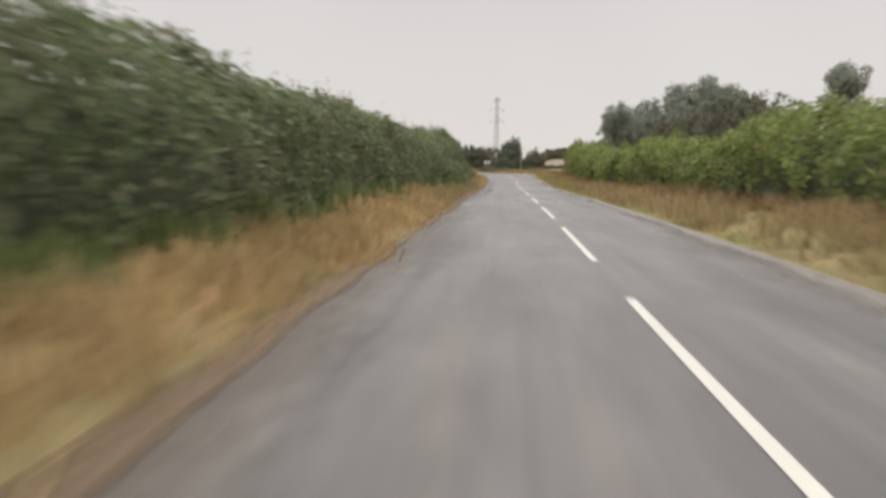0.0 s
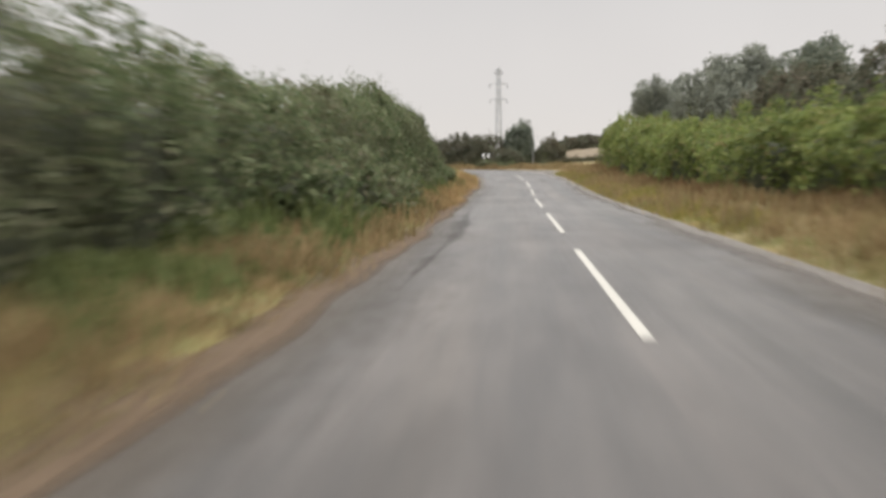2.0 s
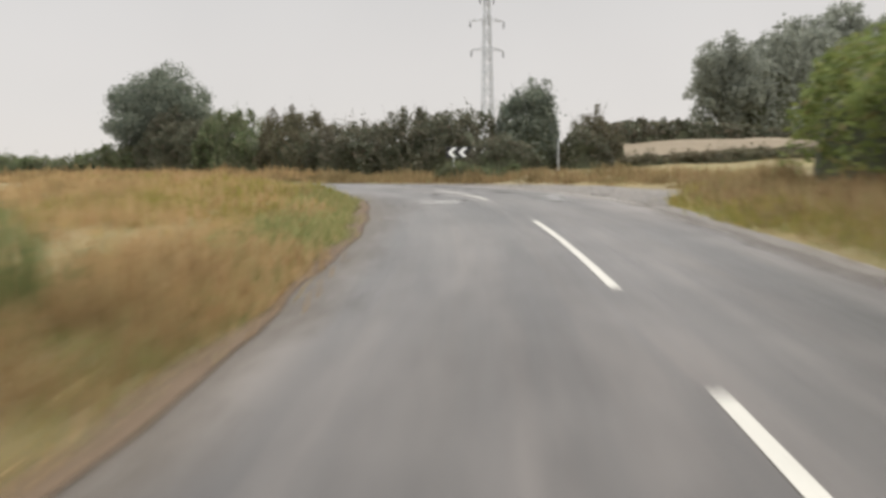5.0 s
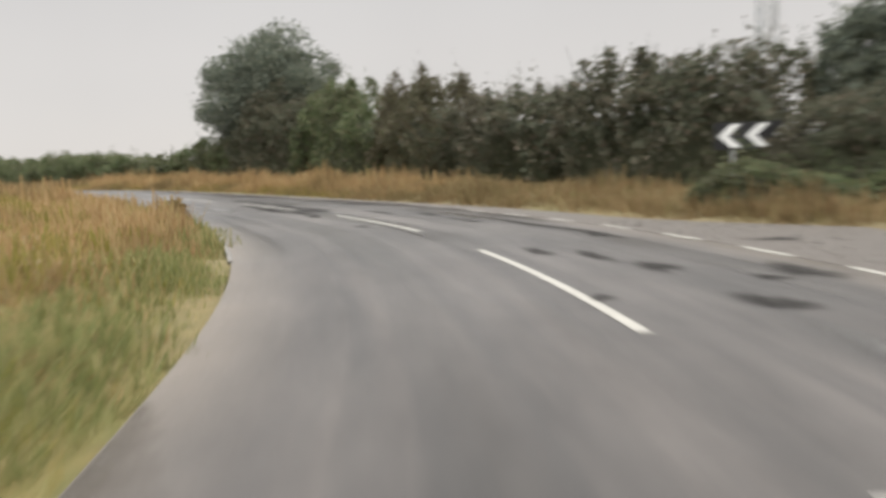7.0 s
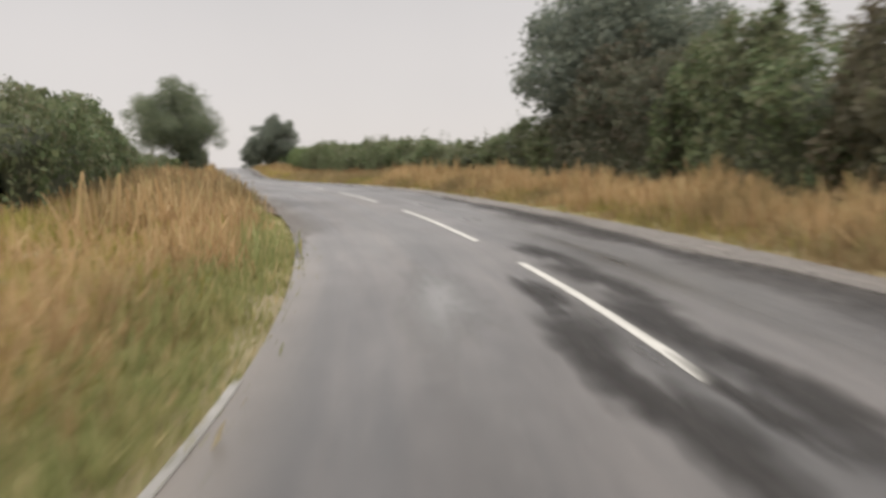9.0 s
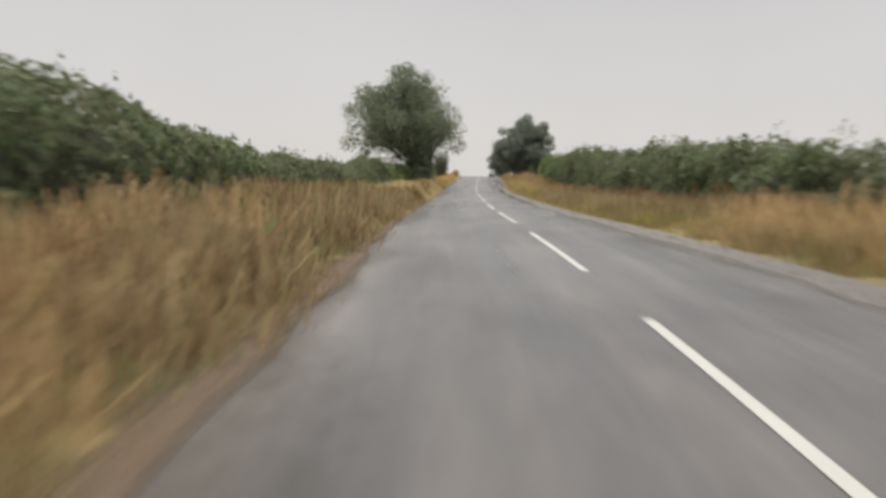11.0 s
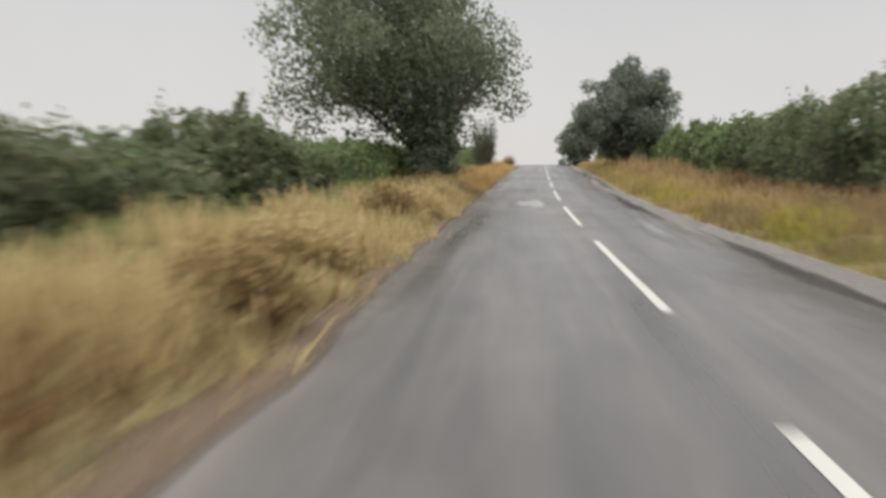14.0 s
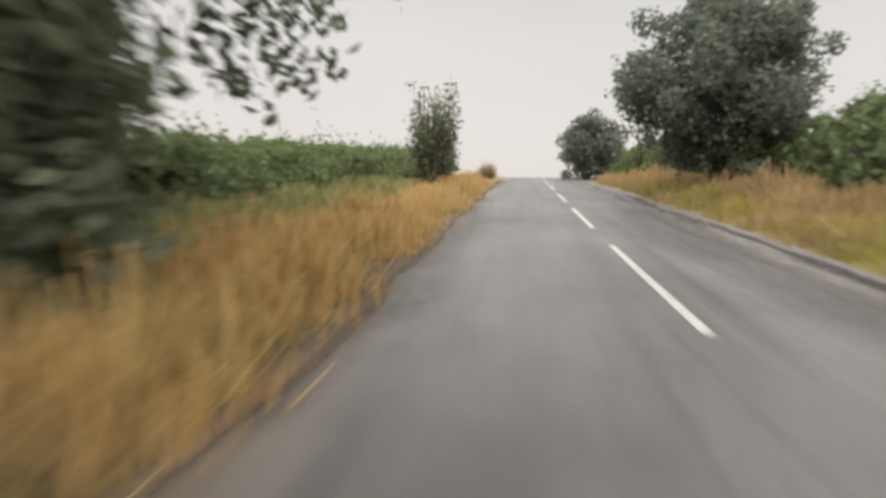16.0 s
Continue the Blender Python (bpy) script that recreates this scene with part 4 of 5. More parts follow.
def weed_clump(name, label, s, lat, w, h, mat, seed, stems=90, leaf=0.045, thick=0.006, fan=False, stalk=None, category="weeds", group=""):
    """A loose dome of stalks fanning out from one root, each with small withered leaves along it."""
    rng = np.random.RandomState(seed)
    x, y, _, _ = along(s, lat)
    x, y = float(x), float(y)
    z = float(ground_z(np.array([x]), np.array([y]))[0]) - 0.02
    base = new(name)
    base.matrix_world = Matrix.Translation((x, y, z))
    ang, out_r = rng.uniform(0, 6.283, stems), np.sqrt(rng.uniform(0, 1, stems))
    foot = np.stack([np.cos(ang) * out_r * w * 0.28, np.sin(ang) * out_r * w * 0.28, 0 * ang], -1)
    top_h = h * np.sqrt(np.clip(1.08 - out_r ** 2, 0.1, 1)) * rng.uniform(0.75, 1.12, stems)
    if fan:                                  # upright spray with an open top
        top_h = h * rng.uniform(0.45, 1.0, stems)
    tip = np.stack([np.cos(ang) * out_r * w * 0.5, np.sin(ang) * out_r * w * 0.5, top_h], -1)
    side = np.stack([-np.sin(ang), np.cos(ang), 0 * ang], -1) * thick
    tagged(part("stalk_tangle", quads_mesh("stalk_tangle", np.stack([foot - side, foot + side, tip + side * 0.5, tip - side * 0.5], 1)), stalk or DEAD_STALK, base), "thin dead stalks", "", "", "stuff")
    q = []
    for k in range(20):
        f = rng.uniform(0.08, 1.05, stems)[:, None]
        q.append(leaves(rng, foot * (1 - f) + tip * f + rng.normal(0, leaf * 1.2, (stems, 3)) + [0, 0, 0.04], leaf, None, 1.0, 0.45))
    part("foliage", quads_mesh("foliage", np.concatenate(q)), mat, base)
    tagged(base, label, category, group)
    return base


grass("verge_weeds", "rank green weeds at the foot of the hedge", 168, 226, -4.4, -7.2, 3800, 0.5, GREEN_GRASS, 86, blades=11, width=0.016, patchy=0.2, category="weeds")
CLUMP = "rounded clump of rust-brown withered dock in the verge"
for i, (s, lat, w, h) in enumerate(((166.0, -3.25, 0.9, 0.75), (176.4, -3.35, 0.9, 0.6), (186.1, -3.75, 1.0, 0.72))):
    weed_clump("dock_clump", CLUMP, s, lat, w * 1.15, h, DOCK_LEAF, 400 + i, 150, group="dock clumps in the verge")
weed_clump("dock_clump", "dark brown withered tuft in the meadow grass", 113.3, -3.35, 0.6, 0.5, DOCK_LEAF, 440, 120)
weed_clump("young_tree", "slim young tree with an open spray of upright branches", 225.5, -4.3, 1.8, 3.5, HEDGE_LEAF, 430, 150, 0.09, 0.02, True, BARK, category="tree")
weed_clump("verge_tuft", "tall pale tuft of grass on the brow", 249, -3.6, 1.4, 1.0, DRY_GRASS, 431, 120, category="grass")
TUFT = "thick rounded tuft of pale straw grass in the verge"
for i, (s, lat, w, h) in enumerate(((188.0, -3.6, 1.3, 0.6), (179.5, -3.8, 1.2, 0.55), (193.0, -3.6, 1.2, 0.55), (170.0, -3.5, 1.1, 0.5))):
    weed_clump("grass_tuft", TUFT, s, lat, w * 1.2, h, STRAW_GRASS, 420 + i, 150, stalk=STRAW_GRASS, category="grass", group="straw tufts in the verge")

# pale stubble field on the rise outside the bend
STUBBLE, n, l, p = material("stubble")
pos = position(n)
rows = n.new("ShaderNodeMapping")
rows.inputs["Scale"].default_value, rows.inputs["Rotation"].default_value = (0.5, 7.0, 1), (0, 0, 0.5)
l.new(pos, rows.inputs["Vector"])
base_col = ramp_node(n, l, noise_node(n, l, 1.0, 5, 0.7, rows.outputs[0]), [(0.3, (0.095, 0.070, 0.044)), (0.55, (0.165, 0.124, 0.080)), (0.8, (0.235, 0.185, 0.122))])
l.new(mix_node(n, l, math_node(n, l, "MULTIPLY", noise_node(n, l, 0.25, 4, 0.6, pos), 0.6), base_col, (0.19, 0.155, 0.095)), p.inputs["Base Color"])
p.inputs["Roughness"].default_value = 0.9
bump_node(n, l, noise_node(n, l, 6, 5, 0.8, pos), 0.8, 0.08, p)
FX, FY = np.meshgrid(np.linspace(8.5, 74, 60), np.linspace(0, 1, 34), indexing="ij")
FY = 113.4 + FY * (np.interp(FX, [8.5, 18, 32, 75], [128.5, 138, 142, 144]) - 113.4)
tagged(mesh_object("stubble_field", grid_mesh("stubble_field", np.stack([FX, FY, ground_z(FX, FY) + 0.10], -1)), STUBBLE), "pale pinkish stubble field rising behind the bushes", "field", "", "structure")

hedge("weed_bank", "low dark weeds along the edge of the stubble field", [(8.1, 112.0), (11.9, 112.5), (16.9, 111.9), (23.5, 110.1)], flat_w(1.3), lambda u: 0.55 + 0 * u, BROWN_LEAF, 83, density=220, leaf=0.06, sprigs=0.8, shaggy=0.7, category="weeds")

# far hedgerow along the rising field
hedge("hedge", "dark distant hedgerow across the rising stubble field", [(11.0, 131.4), (17.9, 138.5), (33.1, 141.9), (77.2, 143.6)], flat_w(2.4), lambda u: 1.35 + 0.2 * np.sin(u * 14), THICKET_LEAF, 81, density=60, leaf=0.14, sprigs=0.6, shaggy=0.5)

# ---- dark wet patches, mud, repairs and painted sky sheen on the road ----
def stain_material(name, low, high, rough, spec=0.25, relief=0.6, crisp=1.42):
    """A film of dirt, repair tone and painted sheen on the road: dense in its middle, broken up by noise towards its
    rim (the fade map runs 1 to 0).
    """
    m, n, l, p = material(name)
    pos = position(n)
    uv = n.new("ShaderNodeUVMap")
    uv.uv_map = "road"
    su = n.new("ShaderNodeSeparateXYZ")
    l.new(uv.outputs[0], su.inputs[0])
    l.new(ramp_node(n, l, noise_node(n, l, 18, 5, 0.75, pos), [(0.3, low), (0.7, high)]), p.inputs["Base Color"])
    p.inputs["Roughness"].default_value = rough
    p.inputs["Specular IOR Level"].default_value = spec
    bump_node(n, l, noise_node(n, l, 40, 4, 0.8, pos), relief, 0.015, p)
    a = n.new("ShaderNodeMapRange")
    a.inputs["From Min"].default_value, a.inputs["From Max"].default_value = 0.52, crisp
    a.inputs["To Max"].default_value = 0.9
    l.new(math_node(n, l, "ADD", su.outputs["X"], noise_node(n, l, 5, 5, 0.7, pos)), a.inputs["Value"])
    l.new(a.outputs["Result"], p.inputs["Alpha"])
    return m


# sky reflection on the wet road, put into a pale base colour
SHEEN = stain_material("painted_wet_sheen", (0.095, 0.091, 0.086), (0.165, 0.158, 0.148), 0.42, 0.4, 0.4)
MUD = stain_material("wet_mud", (0.010, 0.009, 0.008), (0.030, 0.026, 0.022), 0.75)
# pale repair tone, also used where wet sheen is painted in
PALE = stain_material("pale_repair_and_sheen", (0.17, 0.163, 0.153), (0.28, 0.268, 0.25), 0.45, crisp=0.95)
CONCRETE, n, l, p = material("kerb_concrete")
pos = position(n)
l.new(ramp_node(n, l, noise_node(n, l, 12, 5, 0.7, pos), [(0.3, (0.12, 0.112, 0.10)), (0.7, (0.24, 0.225, 0.20))]), p.inputs["Base Color"])
p.inputs["Roughness"].default_value = 0.7
bump_node(n, l, noise_node(n, l, 60, 3, 0.7, pos), 0.4, 0.01, p)


def blotch(name, s, lat, length, width, mat, seed, parent):
    """An uneven flat patch lying on the road, drawn out along it."""
    r = np.random.RandomState(seed)
    k = 26
    a = np.linspace(0, 2 * math.pi, k, endpoint=False)
    edge = 1 + 0.22 * np.sin(2 * a + r.uniform(0, 6)) + 0.16 * np.sin(3 * a + r.uniform(0, 6)) + 0.10 * np.sin(7 * a + r.uniform(0, 6)) + r.uniform(-0.06, 0.06, k)
    a = np.append(a, a[0] + 2 * math.pi)
    edge = np.append(edge, edge[0])
    rows, fade = [], []
    for f in (0.02, 0.3, 0.6, 0.85, 1.1):
        ss, ll = s + np.sin(a) * edge * f * length / 2, lat + np.cos(a) * edge * f * width / 2
        x, y, z, _ = along(ss, ll)
        z = z + np.where(ll > right_edge(ss), -0.002 - 0.012 * (ll - 2.9), camber(ll, ss)) + 0.0045 + 0.004 * (1.1 - f)
        rows.append(np.stack([x, y, z], -1))
        fade.append(np.stack([0 * a + max(0.0, 1.1 - f), a], -1))
    return mesh_object(name, grid_mesh(name, np.stack(rows), uv=np.stack(fade)), mat, parent)


for i, (s, lat, ln, wd) in enumerate((
        (95.7, 1.31, 0.5, 0.85), (95.5, -0.60, 0.45, 0.42), (94.8, -0.80, 0.35, 0.26), (94.7, 0.22, 0.3, 0.22), (101.9, 7.0, 0.4, 1.2),
        (104.1, 6.6, 0.5, 0.9), (104.7, 3.8, 0.5, 0.6), (102.1, 1.86, 0.4, 0.3), (104.6, 0.55, 0.7, 0.32), (104.0, 0.97, 0.9, 0.28),
        (102.4, 2.35, 0.9, 0.62), (101.1, 1.24, 0.8, 0.46), (103.0, 1.22, 0.9, 0.36), (101.6, 0.12, 0.3, 0.2), (106.1, 2.04, 0.7, 0.34),
        (106.6, 2.10, 2.2, 0.26), (108.3, 1.95, 2.4, 0.30), (109.7, -0.50, 0.4, 0.26), (109.7, 1.42, 1.7, 0.30), (111.7, 1.52, 1.5, 0.30),
        (113.1, 1.0, 1.4, 0.26), (113.2, -0.50, 1.0, 0.44), (114.9, -0.42, 3.0, 0.42), (116.6, -0.55, 2.4, 0.55), (115.4, 0.28, 2.6, 0.46),
        (117.2, 0.18, 2.8, 0.60), (119.4, 0.36, 3.0, 0.55), (121.4, 0.42, 2.6, 0.50), (118.6, -0.40, 2.4, 0.30), (115.3, -0.05, 1.6, 0.24), (94.4, 3.5, 0.9, 0.5))):
    blotch("mud_patch", s, lat, ln, wd, MUD, 300 + i, road)
# streaks of wet sheen painted on as pale patches
for i, (s, lat, ln, wd) in enumerate(((95.8, 1.95, 4.6, 1.0), (92.3, 1.6, 3.0, 0.9), (98.9, 1.1, 2.6, 0.6), (166.6, -1.2, 6.0, 0.75), (161.5, -1.25, 4.0, 0.5), (186.0, 1.3, 7.0, 0.6), (118.5, -1.3, 5.0, 0.7))):
    blotch("sheen_patch", s, lat, ln, wd, SHEEN, 360 + i, road)
blotch("repair_sheen_patch", 91.9, -1.10, 1.2, 1.0, PALE, 340, road)
# this one is part of the right lane's sky sheen, painted pale
blotch("repair_sheen_patch", 93.6, 1.9, 1.2, 0.6, PALE, 341, road)
blotch("repair_sheen_patch", 96.4, -0.75, 0.3, 0.3, PALE, 342, road)
blotch("repair_sheen_patch", 95.2, -0.35, 0.35, 0.5, PALE, 343, road)
# wet sheen in the left lane, painted in two pale tones
blotch("repair_sheen_patch", 193.9, -0.86, 4.8, 0.80, PALE, 344, road)
blotch("repair_sheen_patch", 194.6, -0.98, 3.0, 0.5, SHEEN, 345, road)

# dark mud lying in the outer wheel rut, and the thin wet line where the gravel begins
for g0, g1, mid_lat, half_w, strength in ((38, 54, -2.02, 0.13, 0.3), (108, 135, 2.12, 0.42, 0.55), (164, 187, 2.02, 0.13, 0.75), (187, 202, 1.96, 0.16, 0.9), (202, 232, 2.45, 0.14, 0.85)):
    ss = np.linspace(g0, g1, int((g1 - g0) / 0.4) + 1)
    ends = np.clip(np.minimum(ss - g0, g1 - ss) / 5.0, 0.03, 1)
    wob = 1 + 0.35 * np.sin(ss * 0.7 + g0) + 0.25 * np.sin(ss * 1.9)
    rows, fade = [], []
    for off, f in ((-1.5, 0.0), (-0.7, 0.6), (0.0, 1.0), (0.6, 0.8), (1.1, 0.0)):
        la = mid_lat + 0.45 * (g0 == 108) * (1 - smooth(ss, 112, 121)) + 0.07 * np.sin(ss * 0.45) + off * half_w * wob * ends
        x, y, z, _ = along(ss, la)
        rows.append(np.stack([x, y, z + camber(la, ss) + 0.0095], -1))
        fade.append(np.stack([0 * ss + f * strength, ss], -1))
    mesh_object("muddy_rut", grid_mesh("muddy_rut", np.stack(rows, 1), uv=np.stack(fade, 1)), MUD, road)

# pale grit that thins out over the asphalt beside the gravel
GRIT = stain_material("washed_grit", (0.10, 0.087, 0.075), (0.20, 0.178, 0.155), 0.6)
for s0, s1 in ((-20, 92), (116, 250)):
    ss = np.arange(s0, s1, 0.6)
    wide = (0.42 + 0.16 * np.sin(ss * 0.31) + 0.12 * np.sin(ss * 1.1)) * np.clip(np.minimum(ss - s0, s1 - ss) / 4, 0.05, 1)
    rows, fade = [], []
    for f, k in ((-0.12, 1.0), (0.1, 0.75), (0.5, 0.35), (1.0, 0.0)):
        la = gravel_in(ss) - f * wide
        x, y, z, _ = along(ss, la)
        rows.append(np.stack([x, y, z + camber(la, ss) + 0.008], -1))
        fade.append(np.stack([0 * ss + k, ss], -1))
    mesh_object("grit_margin", grid_mesh("grit_margin", np.stack(rows, 1), uv=np.stack(fade, 1)), GRIT, road)

# brown dirt washed along both edges of the carriageway
DIRT = stain_material("roadside_dirt", (0.055, 0.046, 0.037), (0.125, 0.105, 0.082), 0.6)
for name, s0, s1, edge_of, inward in (("left", -20, 100, left_edge, 1), ("left", 122, 250, left_edge, 1), ("right", -20, 90, gravel_in, -1), ("right", 118, 250, gravel_in, -1)):
    ss = np.arange(s0, s1, 0.7)
    wide = ((0.75 if inward > 0 and s0 < 0 else 0.50) + 0.28 * np.sin(ss * 0.23 + s0) + 0.15 * np.sin(ss * 0.71) + 0.10 * np.sin(ss * 1.9)) * np.clip(np.minimum(ss - s0, s1 - ss) / 4, 0.05, 1)
    wide = np.clip(wide, 0.08, None)
    rows, fade = [], []
    for f, a in ((0.0, 0.52), (0.35, 0.38), (0.75, 0.18), (1.2, 0.0)):
        la = edge_of(ss) + inward * (0.01 + f * wide)
        x, y, z, _ = along(ss, la)
        rows.append(np.stack([x, y, z + camber(la, ss) + 0.0045], -1))
        fade.append(np.stack([0 * ss + a, ss], -1))
    mesh_object("dirt_margin", grid_mesh("dirt_margin", np.stack(rows, 1), uv=np.stack(fade, 1)), DIRT, road)

# bare soil thrown up on the verge just beyond the asphalt
SOIL = stain_material("bare_verge_soil", (0.075, 0.052, 0.034), (0.165, 0.118, 0.080), 0.85, 0.15)
for s0, s1 in ((-20, 98), (130, 250)):
    ss = np.arange(s0, s1, 0.7)
    wide = (0.55 if s0 < 0 else 0.34) * (1 + 0.36 * np.sin(ss * 0.37) + 0.27 * np.sin(ss * 1.3)) * (1 - 0.6 * smooth(ss, 68, 80) * (1 - smooth(ss, 100, 120)) - 0.55 * (1 - smooth(ss, 18, 32)))
    rows, fade = [], []
    for f, a in ((-0.35, 0.25), (0.0, 0.95), (0.4, 0.8), (0.8, 0.55), (1.25, 0.0)):
        la = left_edge(ss) - f * wide
        x, y, z, _ = along(ss, la)
        rows.append(np.stack([x, y, np.maximum(ground_z(x, y) + 0.012, z + camber(la, ss) + 0.010)], -1))
        fade.append(np.stack([0 * ss + a, ss], -1))
    mesh_object("soil_margin", grid_mesh("soil_margin", np.stack(rows, 1), uv=np.stack(fade, 1)), SOIL, road)

# flush concrete edging round the inside of the bend
for i in range(11):
    a = 106.0 + i * 0.92
    ss = np.linspace(a, a + 0.90, 3)
    le = left_edge(ss)
    sec = []
    for off, dz in ((-0.06, -0.08), (-0.06, 0.006), (-0.052, 0.012), (-0.008, 0.012), (0.0, 0.006), (0.0, -0.08)):
        x, y, z, _ = along(ss, le + off + 0.02)
        sec.append(np.stack([x, y, z + camber(le, ss) + dz], -1))
    mesh_object("edging_stone", grid_mesh("edging_stone", np.stack(sec, 1), False), CONCRETE, road)

# ---- chevron sign, post and power-line tower outside the bend ----
BLACK, n, l, p = material("sign_black")
l.new(ramp_node(n, l, noise_node(n, l, 5, 3, 0.6, position(n)), [(0.3, (0.012, 0.012, 0.013)), (0.7, (0.024, 0.024, 0.025))]), p.inputs["Base Color"])
p.inputs["Roughness"].default_value = 0.35
WHITE, n, l, p = material("sign_white")
l.new(ramp_node(n, l, noise_node(n, l, 5, 3, 0.6, position(n)), [(0.3, (0.72, 0.72, 0.70)), (0.7, (0.84, 0.84, 0.82))]), p.inputs["Base Color"])
p.inputs["Roughness"].default_value = 0.3


def box_bm(x0, x1, y0, y1, z0, z1, bevel=0.0):
    bm = bmesh.new()
    bmesh.ops.create_cube(bm, size=1, matrix=Matrix.Translation(((x0 + x1) / 2, (y0 + y1) / 2, (z0 + z1) / 2)) @ Matrix.Diagonal((x1 - x0, y1 - y0, z1 - z0, 1)))
    if bevel:
        bmesh.ops.bevel(bm, geom=bm.edges[:], offset=bevel, segments=2, affect="EDGES")
    return bm


def chevron_sign(x, y, turn):
    base = new("chevron_sign")
    z = float(ground_z(np.array([x]), np.array([y]))[0])
    base.matrix_world = pose(x, y, z, 0, 0, turn)
    board = part("board", box_bm(-0.06, 2.02, -0.012, 0.012, 1.02, 1.54, 0.004), BLACK, base, "black sign board")
    for i in range(4):
        c = 0.22 + 0.5 * i
        bm = bmesh.new()
        h = 0.22
        v = [bm.verts.new(q) for q in ((c - 0.20, -0.016, 1.28), (c + 0.03, -0.016, 1.28 + h), (c + 0.22, -0.016, 1.28 + h), (c - 0.01, -0.016, 1.28), (c + 0.22, -0.016, 1.28 - h), (c + 0.03, -0.016, 1.28 - h))]
        bm.faces.new((v[0], v[3], v[2], v[1]))
        bm.faces.new((v[0], v[5], v[4], v[3]))
        bmesh.ops.recalc_face_normals(bm, faces=bm.faces)
        part("chevron", bm, WHITE, board, "white arrow pointing round the bend")
    for px in (0.3, 1.65):
        bm = bmesh.new()
        tube(bm, [(px, 0.05, -0.3), (px, 0.05, 1.5)], [0.038, 0.038], 10)
        part("post", bm, STEEL, base, "grey steel post")
    tagged(base, "black board with white chevrons on grey posts", "road sign")


chevron_sign(-0.08, 110.3, 2)

bm = bmesh.new()
tube(bm, [(0, 0, -0.2), (0, 0, 1.6)], [0.036, 0.036], 10)
tube(bm, [(0, 0, 1.595), (0, 0, 1.63)], [0.042, 0.025], 10)
pole = mesh_object("sign_post", bm, STEEL)
pole.matrix_world = Matrix.Translation((5.4, 112.0, float(ground_z(np.array([5.4]), np.array([112.0]))[0])))
tagged(pole, "bare grey steel post in front of the thicket", "post")


def strut(bm, a, b, r):
    tube(bm, [a, b], [r, r], 5)


def power_tower(x, y, height, turn):
    base = new("power_line_tower")
    z = float(ground_z(np.array([x]), np.array([y]))[0])
    base.matrix_world = pose(x, y, z, 0, 0, turn)
    half = lambda h: 0.24 * (1 - h / height) + 0.14
    for sx in (-1, 1):
        for sy in (-1, 1):
            bm = bmesh.new()
            strut(bm, (sx * half(0), sy * half(0), -0.3), (sx * half(height), sy * half(height), height), 0.045)
            part("leg", bm, STEEL, base)
    levels = np.linspace(0.2, height, 11)
    for h0, h1 in zip(levels, levels[1:]):
        a, b = half(h0), half(h1)
        for c0, c1 in (((-a, -a), (b, -b)), ((a, -a), (-b, -b)), ((-a, a), (b, b)), ((a, a), (-b, b)), ((-a, -a), (-b, b)), ((a, a), (b, -b))):
            bm = bmesh.new()
            strut(bm, (*c0, h0), (*c1, h1), 0.022)
            part("brace", bm, STEEL, base)
    for h, w in ((height - 0.4, 0.45), (height - 1.9, 1.1), (height - 3.7, 1.05)):
        bm = bmesh.new()
        for sy in (-1, 1):
            strut(bm, (-w, 0, h), (0, sy * half(h), h + 0.25), 0.022)
            strut(bm, (w, 0, h), (0, sy * half(h), h + 0.25), 0.022)
        strut(bm, (-w, 0, h), (w, 0, h), 0.03)
        arm = part("cross_arm", bm, STEEL, base)
        for sx in (-1, 1):
            bm = bmesh.new()
            tube(bm, [(sx * w, 0, h - 0.45), (sx * w, 0, h - 0.3), (sx * w, 0, h - 0.15), (sx * w, 0, h)], [0.02, 0.05, 0.035, 0.02], 8)
            part("insulator", bm, BLACK, arm, "dark hanging insulator")
    tagged(base, "slim grey lattice power-line tower behind the thicket", "pylon")


power_tower(3.1, 124.3, 11.4, 12)

hedge("shrub", "low straggly green shrub half hiding the chevron sign", [(0.6, 109.6), (1.7, 109.9), (3.0, 110.4), (4.4, 111.4)], lambda u: 0 * u + 1.2, lambda u: 1.5 + 0.2 * np.sin(u * 7), THICKET_LEAF, 71, density=260, leaf=0.06, sprigs=0.9, shaggy=0.95, category="shrub")
hedge("weed_bank", "dark rank weeds round the foot of the chevron sign", [(-0.7, 109.5), (0.3, 109.0), (1.5, 108.7), (3.2, 109.2)], flat_w(0.9), lambda u: 0.8 + 0.2 * np.sin(u * 6), HEDGE_LEAF, 77, density=260, leaf=0.05, sprigs=1.0, shaggy=0.9, category="weeds")

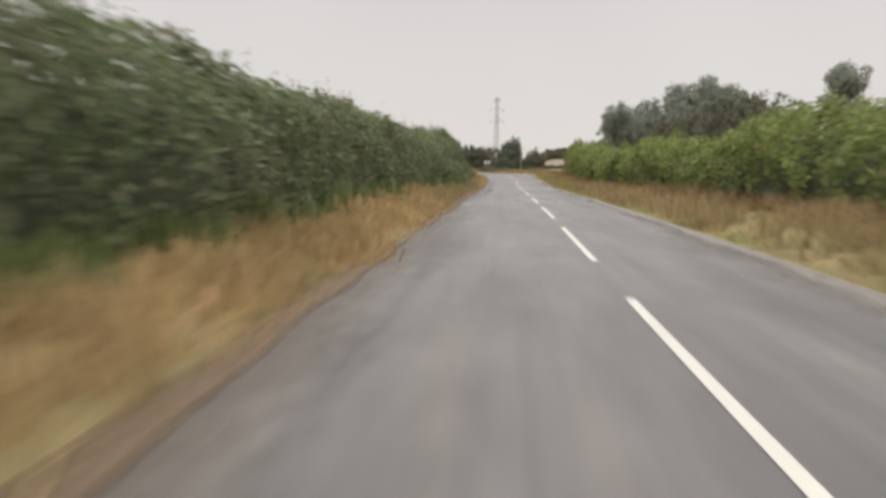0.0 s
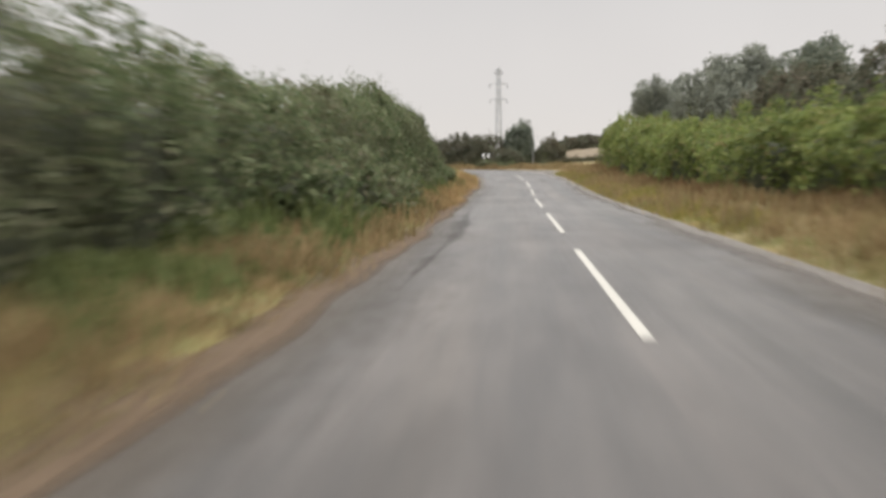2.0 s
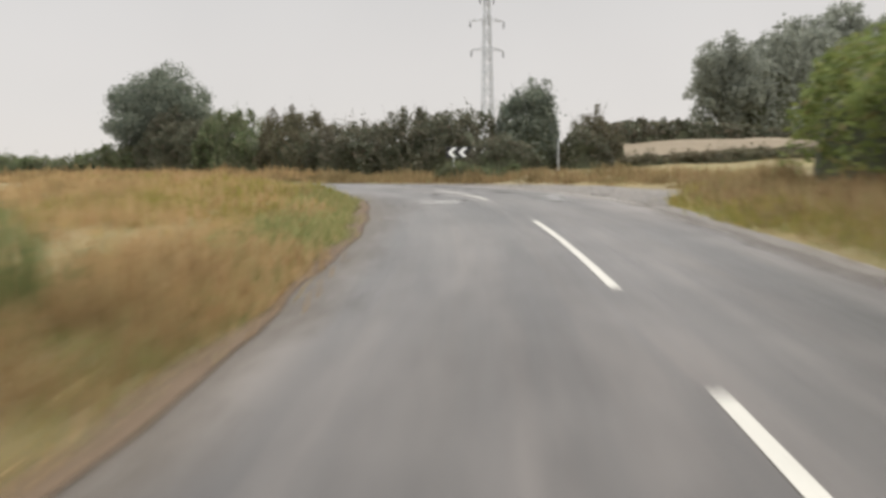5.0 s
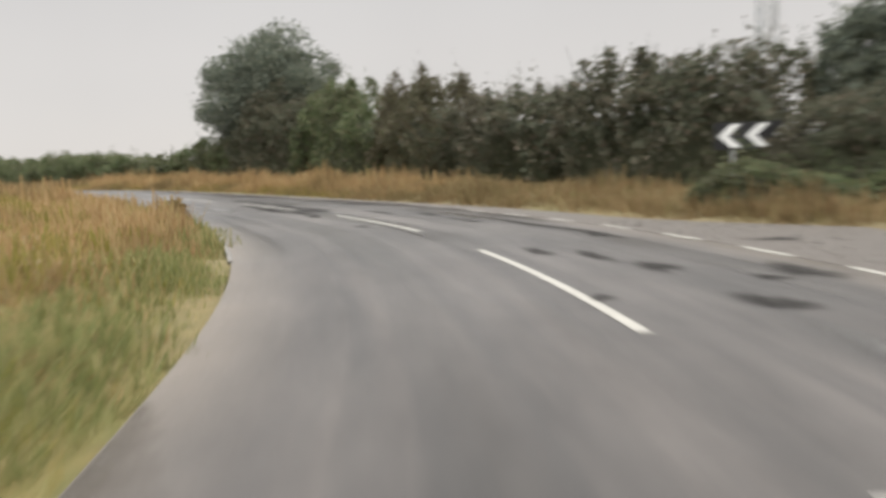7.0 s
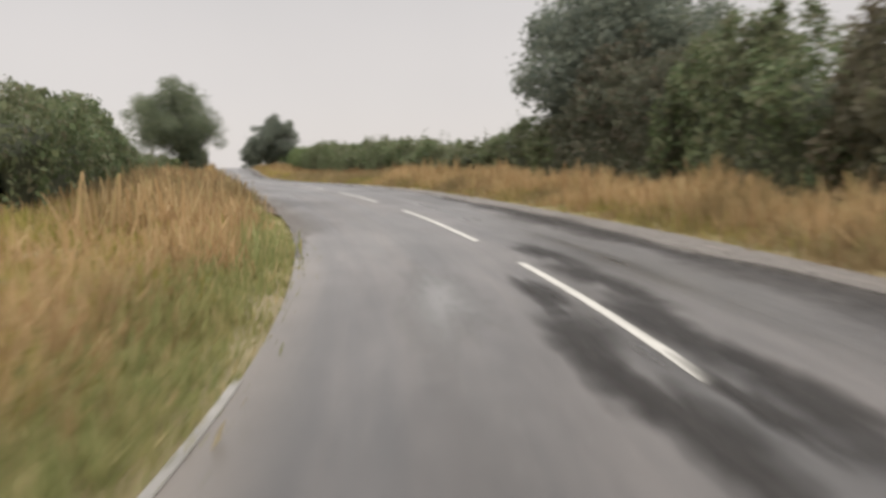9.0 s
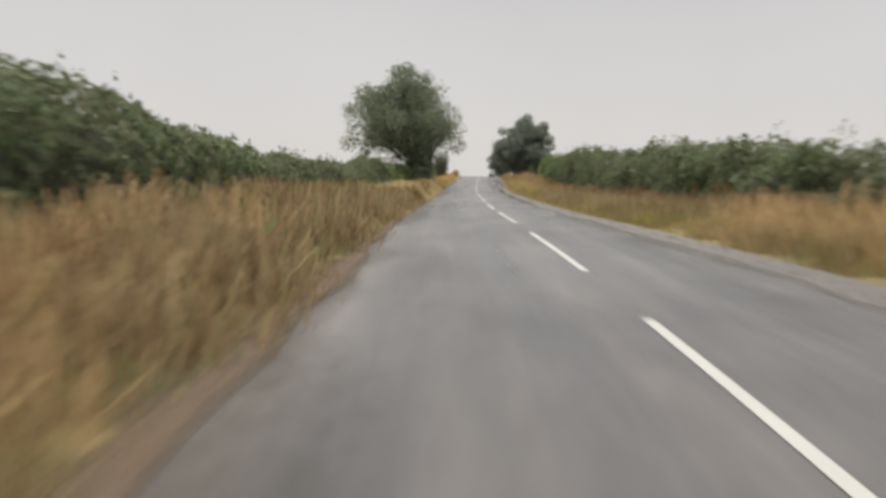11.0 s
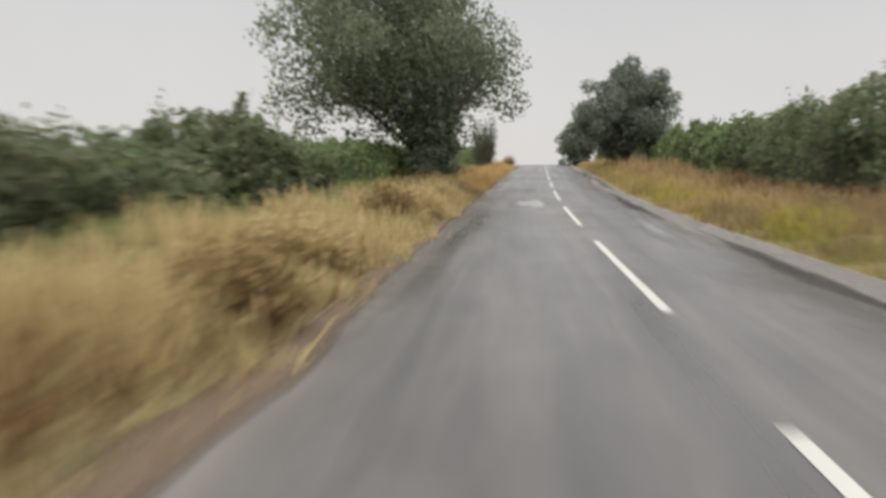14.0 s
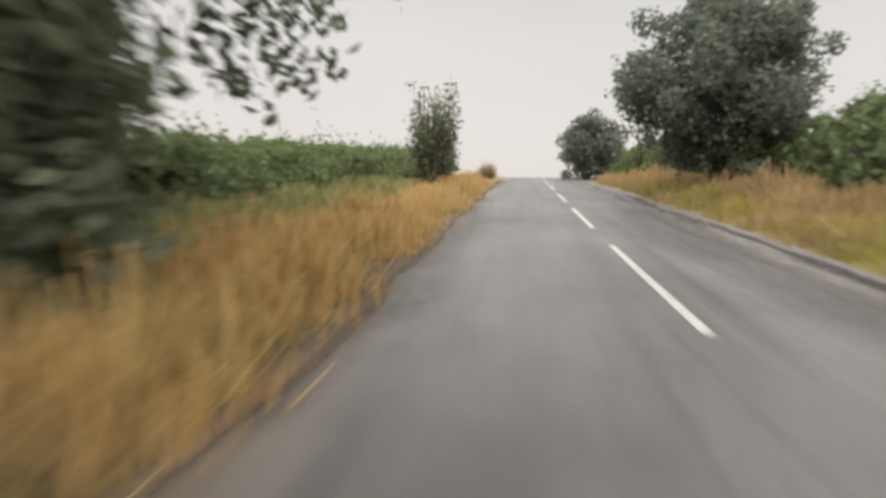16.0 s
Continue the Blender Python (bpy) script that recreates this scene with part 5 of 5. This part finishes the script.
# a pale stone on the verge
bm = bmesh.new()
bmesh.ops.create_icosphere(bm, subdivisions=2, radius=1.0)
for v in bm.verts:
    k = 1 + 0.18 * noise.noise(v.co * 1.3)
    v.co = Vector((v.co.x * 0.13, v.co.y * 0.09, v.co.z * 0.055)) * k
for f in bm.faces:
    f.smooth = True
stone = mesh_object("stone", bm, CONCRETE)
sx, sy, _, _ = along(27.0, -3.05)
stone.matrix_world = pose(float(sx), float(sy), float(ground_z(np.array([sx]), np.array([sy]))[0]) + 0.03, 0, 0, 35)
tagged(stone, "small pale flat stone at the edge of the verge", "stone")


# loose stones on the gravel and along the worn right-hand edge
def loose_stones(s0, s1, lat_of, spread, count, seed, label):
    rng = np.random.RandomState(seed)
    s = rng.uniform(s0, s1, count)
    la = lat_of(s) + spread(s) * rng.uniform(0, 1, count) ** 1.3
    x, y, z, _ = along(s, la)
    z = z + gravel_z(la, s) + 0.002
    r = np.clip(np.abs(rng.normal(0.010, 0.008, count)), 0.006, 0.034)
    corner = np.array([(1, 0, 0), (0, 1, 0), (-1, 0, 0), (0, -1, 0), (0, 0, 1), (0, 0, -1)], float)
    v = corner[None] * (r[:, None] * rng.uniform(0.7, 1.4, (count, 3)))[:, None, :] * [1, 1, 0.7]
    a = rng.uniform(0, 6.283, count)
    ca, sa = np.cos(a)[:, None], np.sin(a)[:, None]
    v = np.stack([v[..., 0] * ca - v[..., 1] * sa + x[:, None], v[..., 0] * sa + v[..., 1] * ca + y[:, None], v[..., 2] + (z + r * 0.3)[:, None]], -1)
    f = np.array([(0, 1, 4), (1, 2, 4), (2, 3, 4), (3, 0, 4), (1, 0, 5), (2, 1, 5), (3, 2, 5), (0, 3, 5)])
    me = bpy.data.meshes.new("loose_stones")
    me.from_pydata(v.reshape(-1, 3).tolist(), [], (f[None] + np.arange(count)[:, None, None] * 6).reshape(-1, 3).tolist())
    tagged(mesh_object("loose_stones", me, PEBBLE), label, "gravel", "", "stuff")


PEBBLE, n, l, p = material("wet_pebbles")
geo = n.new("ShaderNodeNewGeometry")
l.new(ramp_node(n, l, geo.outputs["Random Per Island"], [(0, (0.06, 0.052, 0.045)), (0.6, (0.15, 0.135, 0.115)), (1, (0.30, 0.27, 0.235))]), p.inputs["Base Color"])
p.inputs["Roughness"].default_value = 0.5
loose_stones(90, 108, lambda s: 2.95 + 0 * s, lambda s: np.maximum(apron(s), 0.1) * 0.95, 2600, 501, "loose wet stones scattered over the gravel apron")
loose_stones(118, 240, gravel_in, lambda s: 0.5 + 0 * s, 4200, 502, "loose wet stones along the worn road edge")
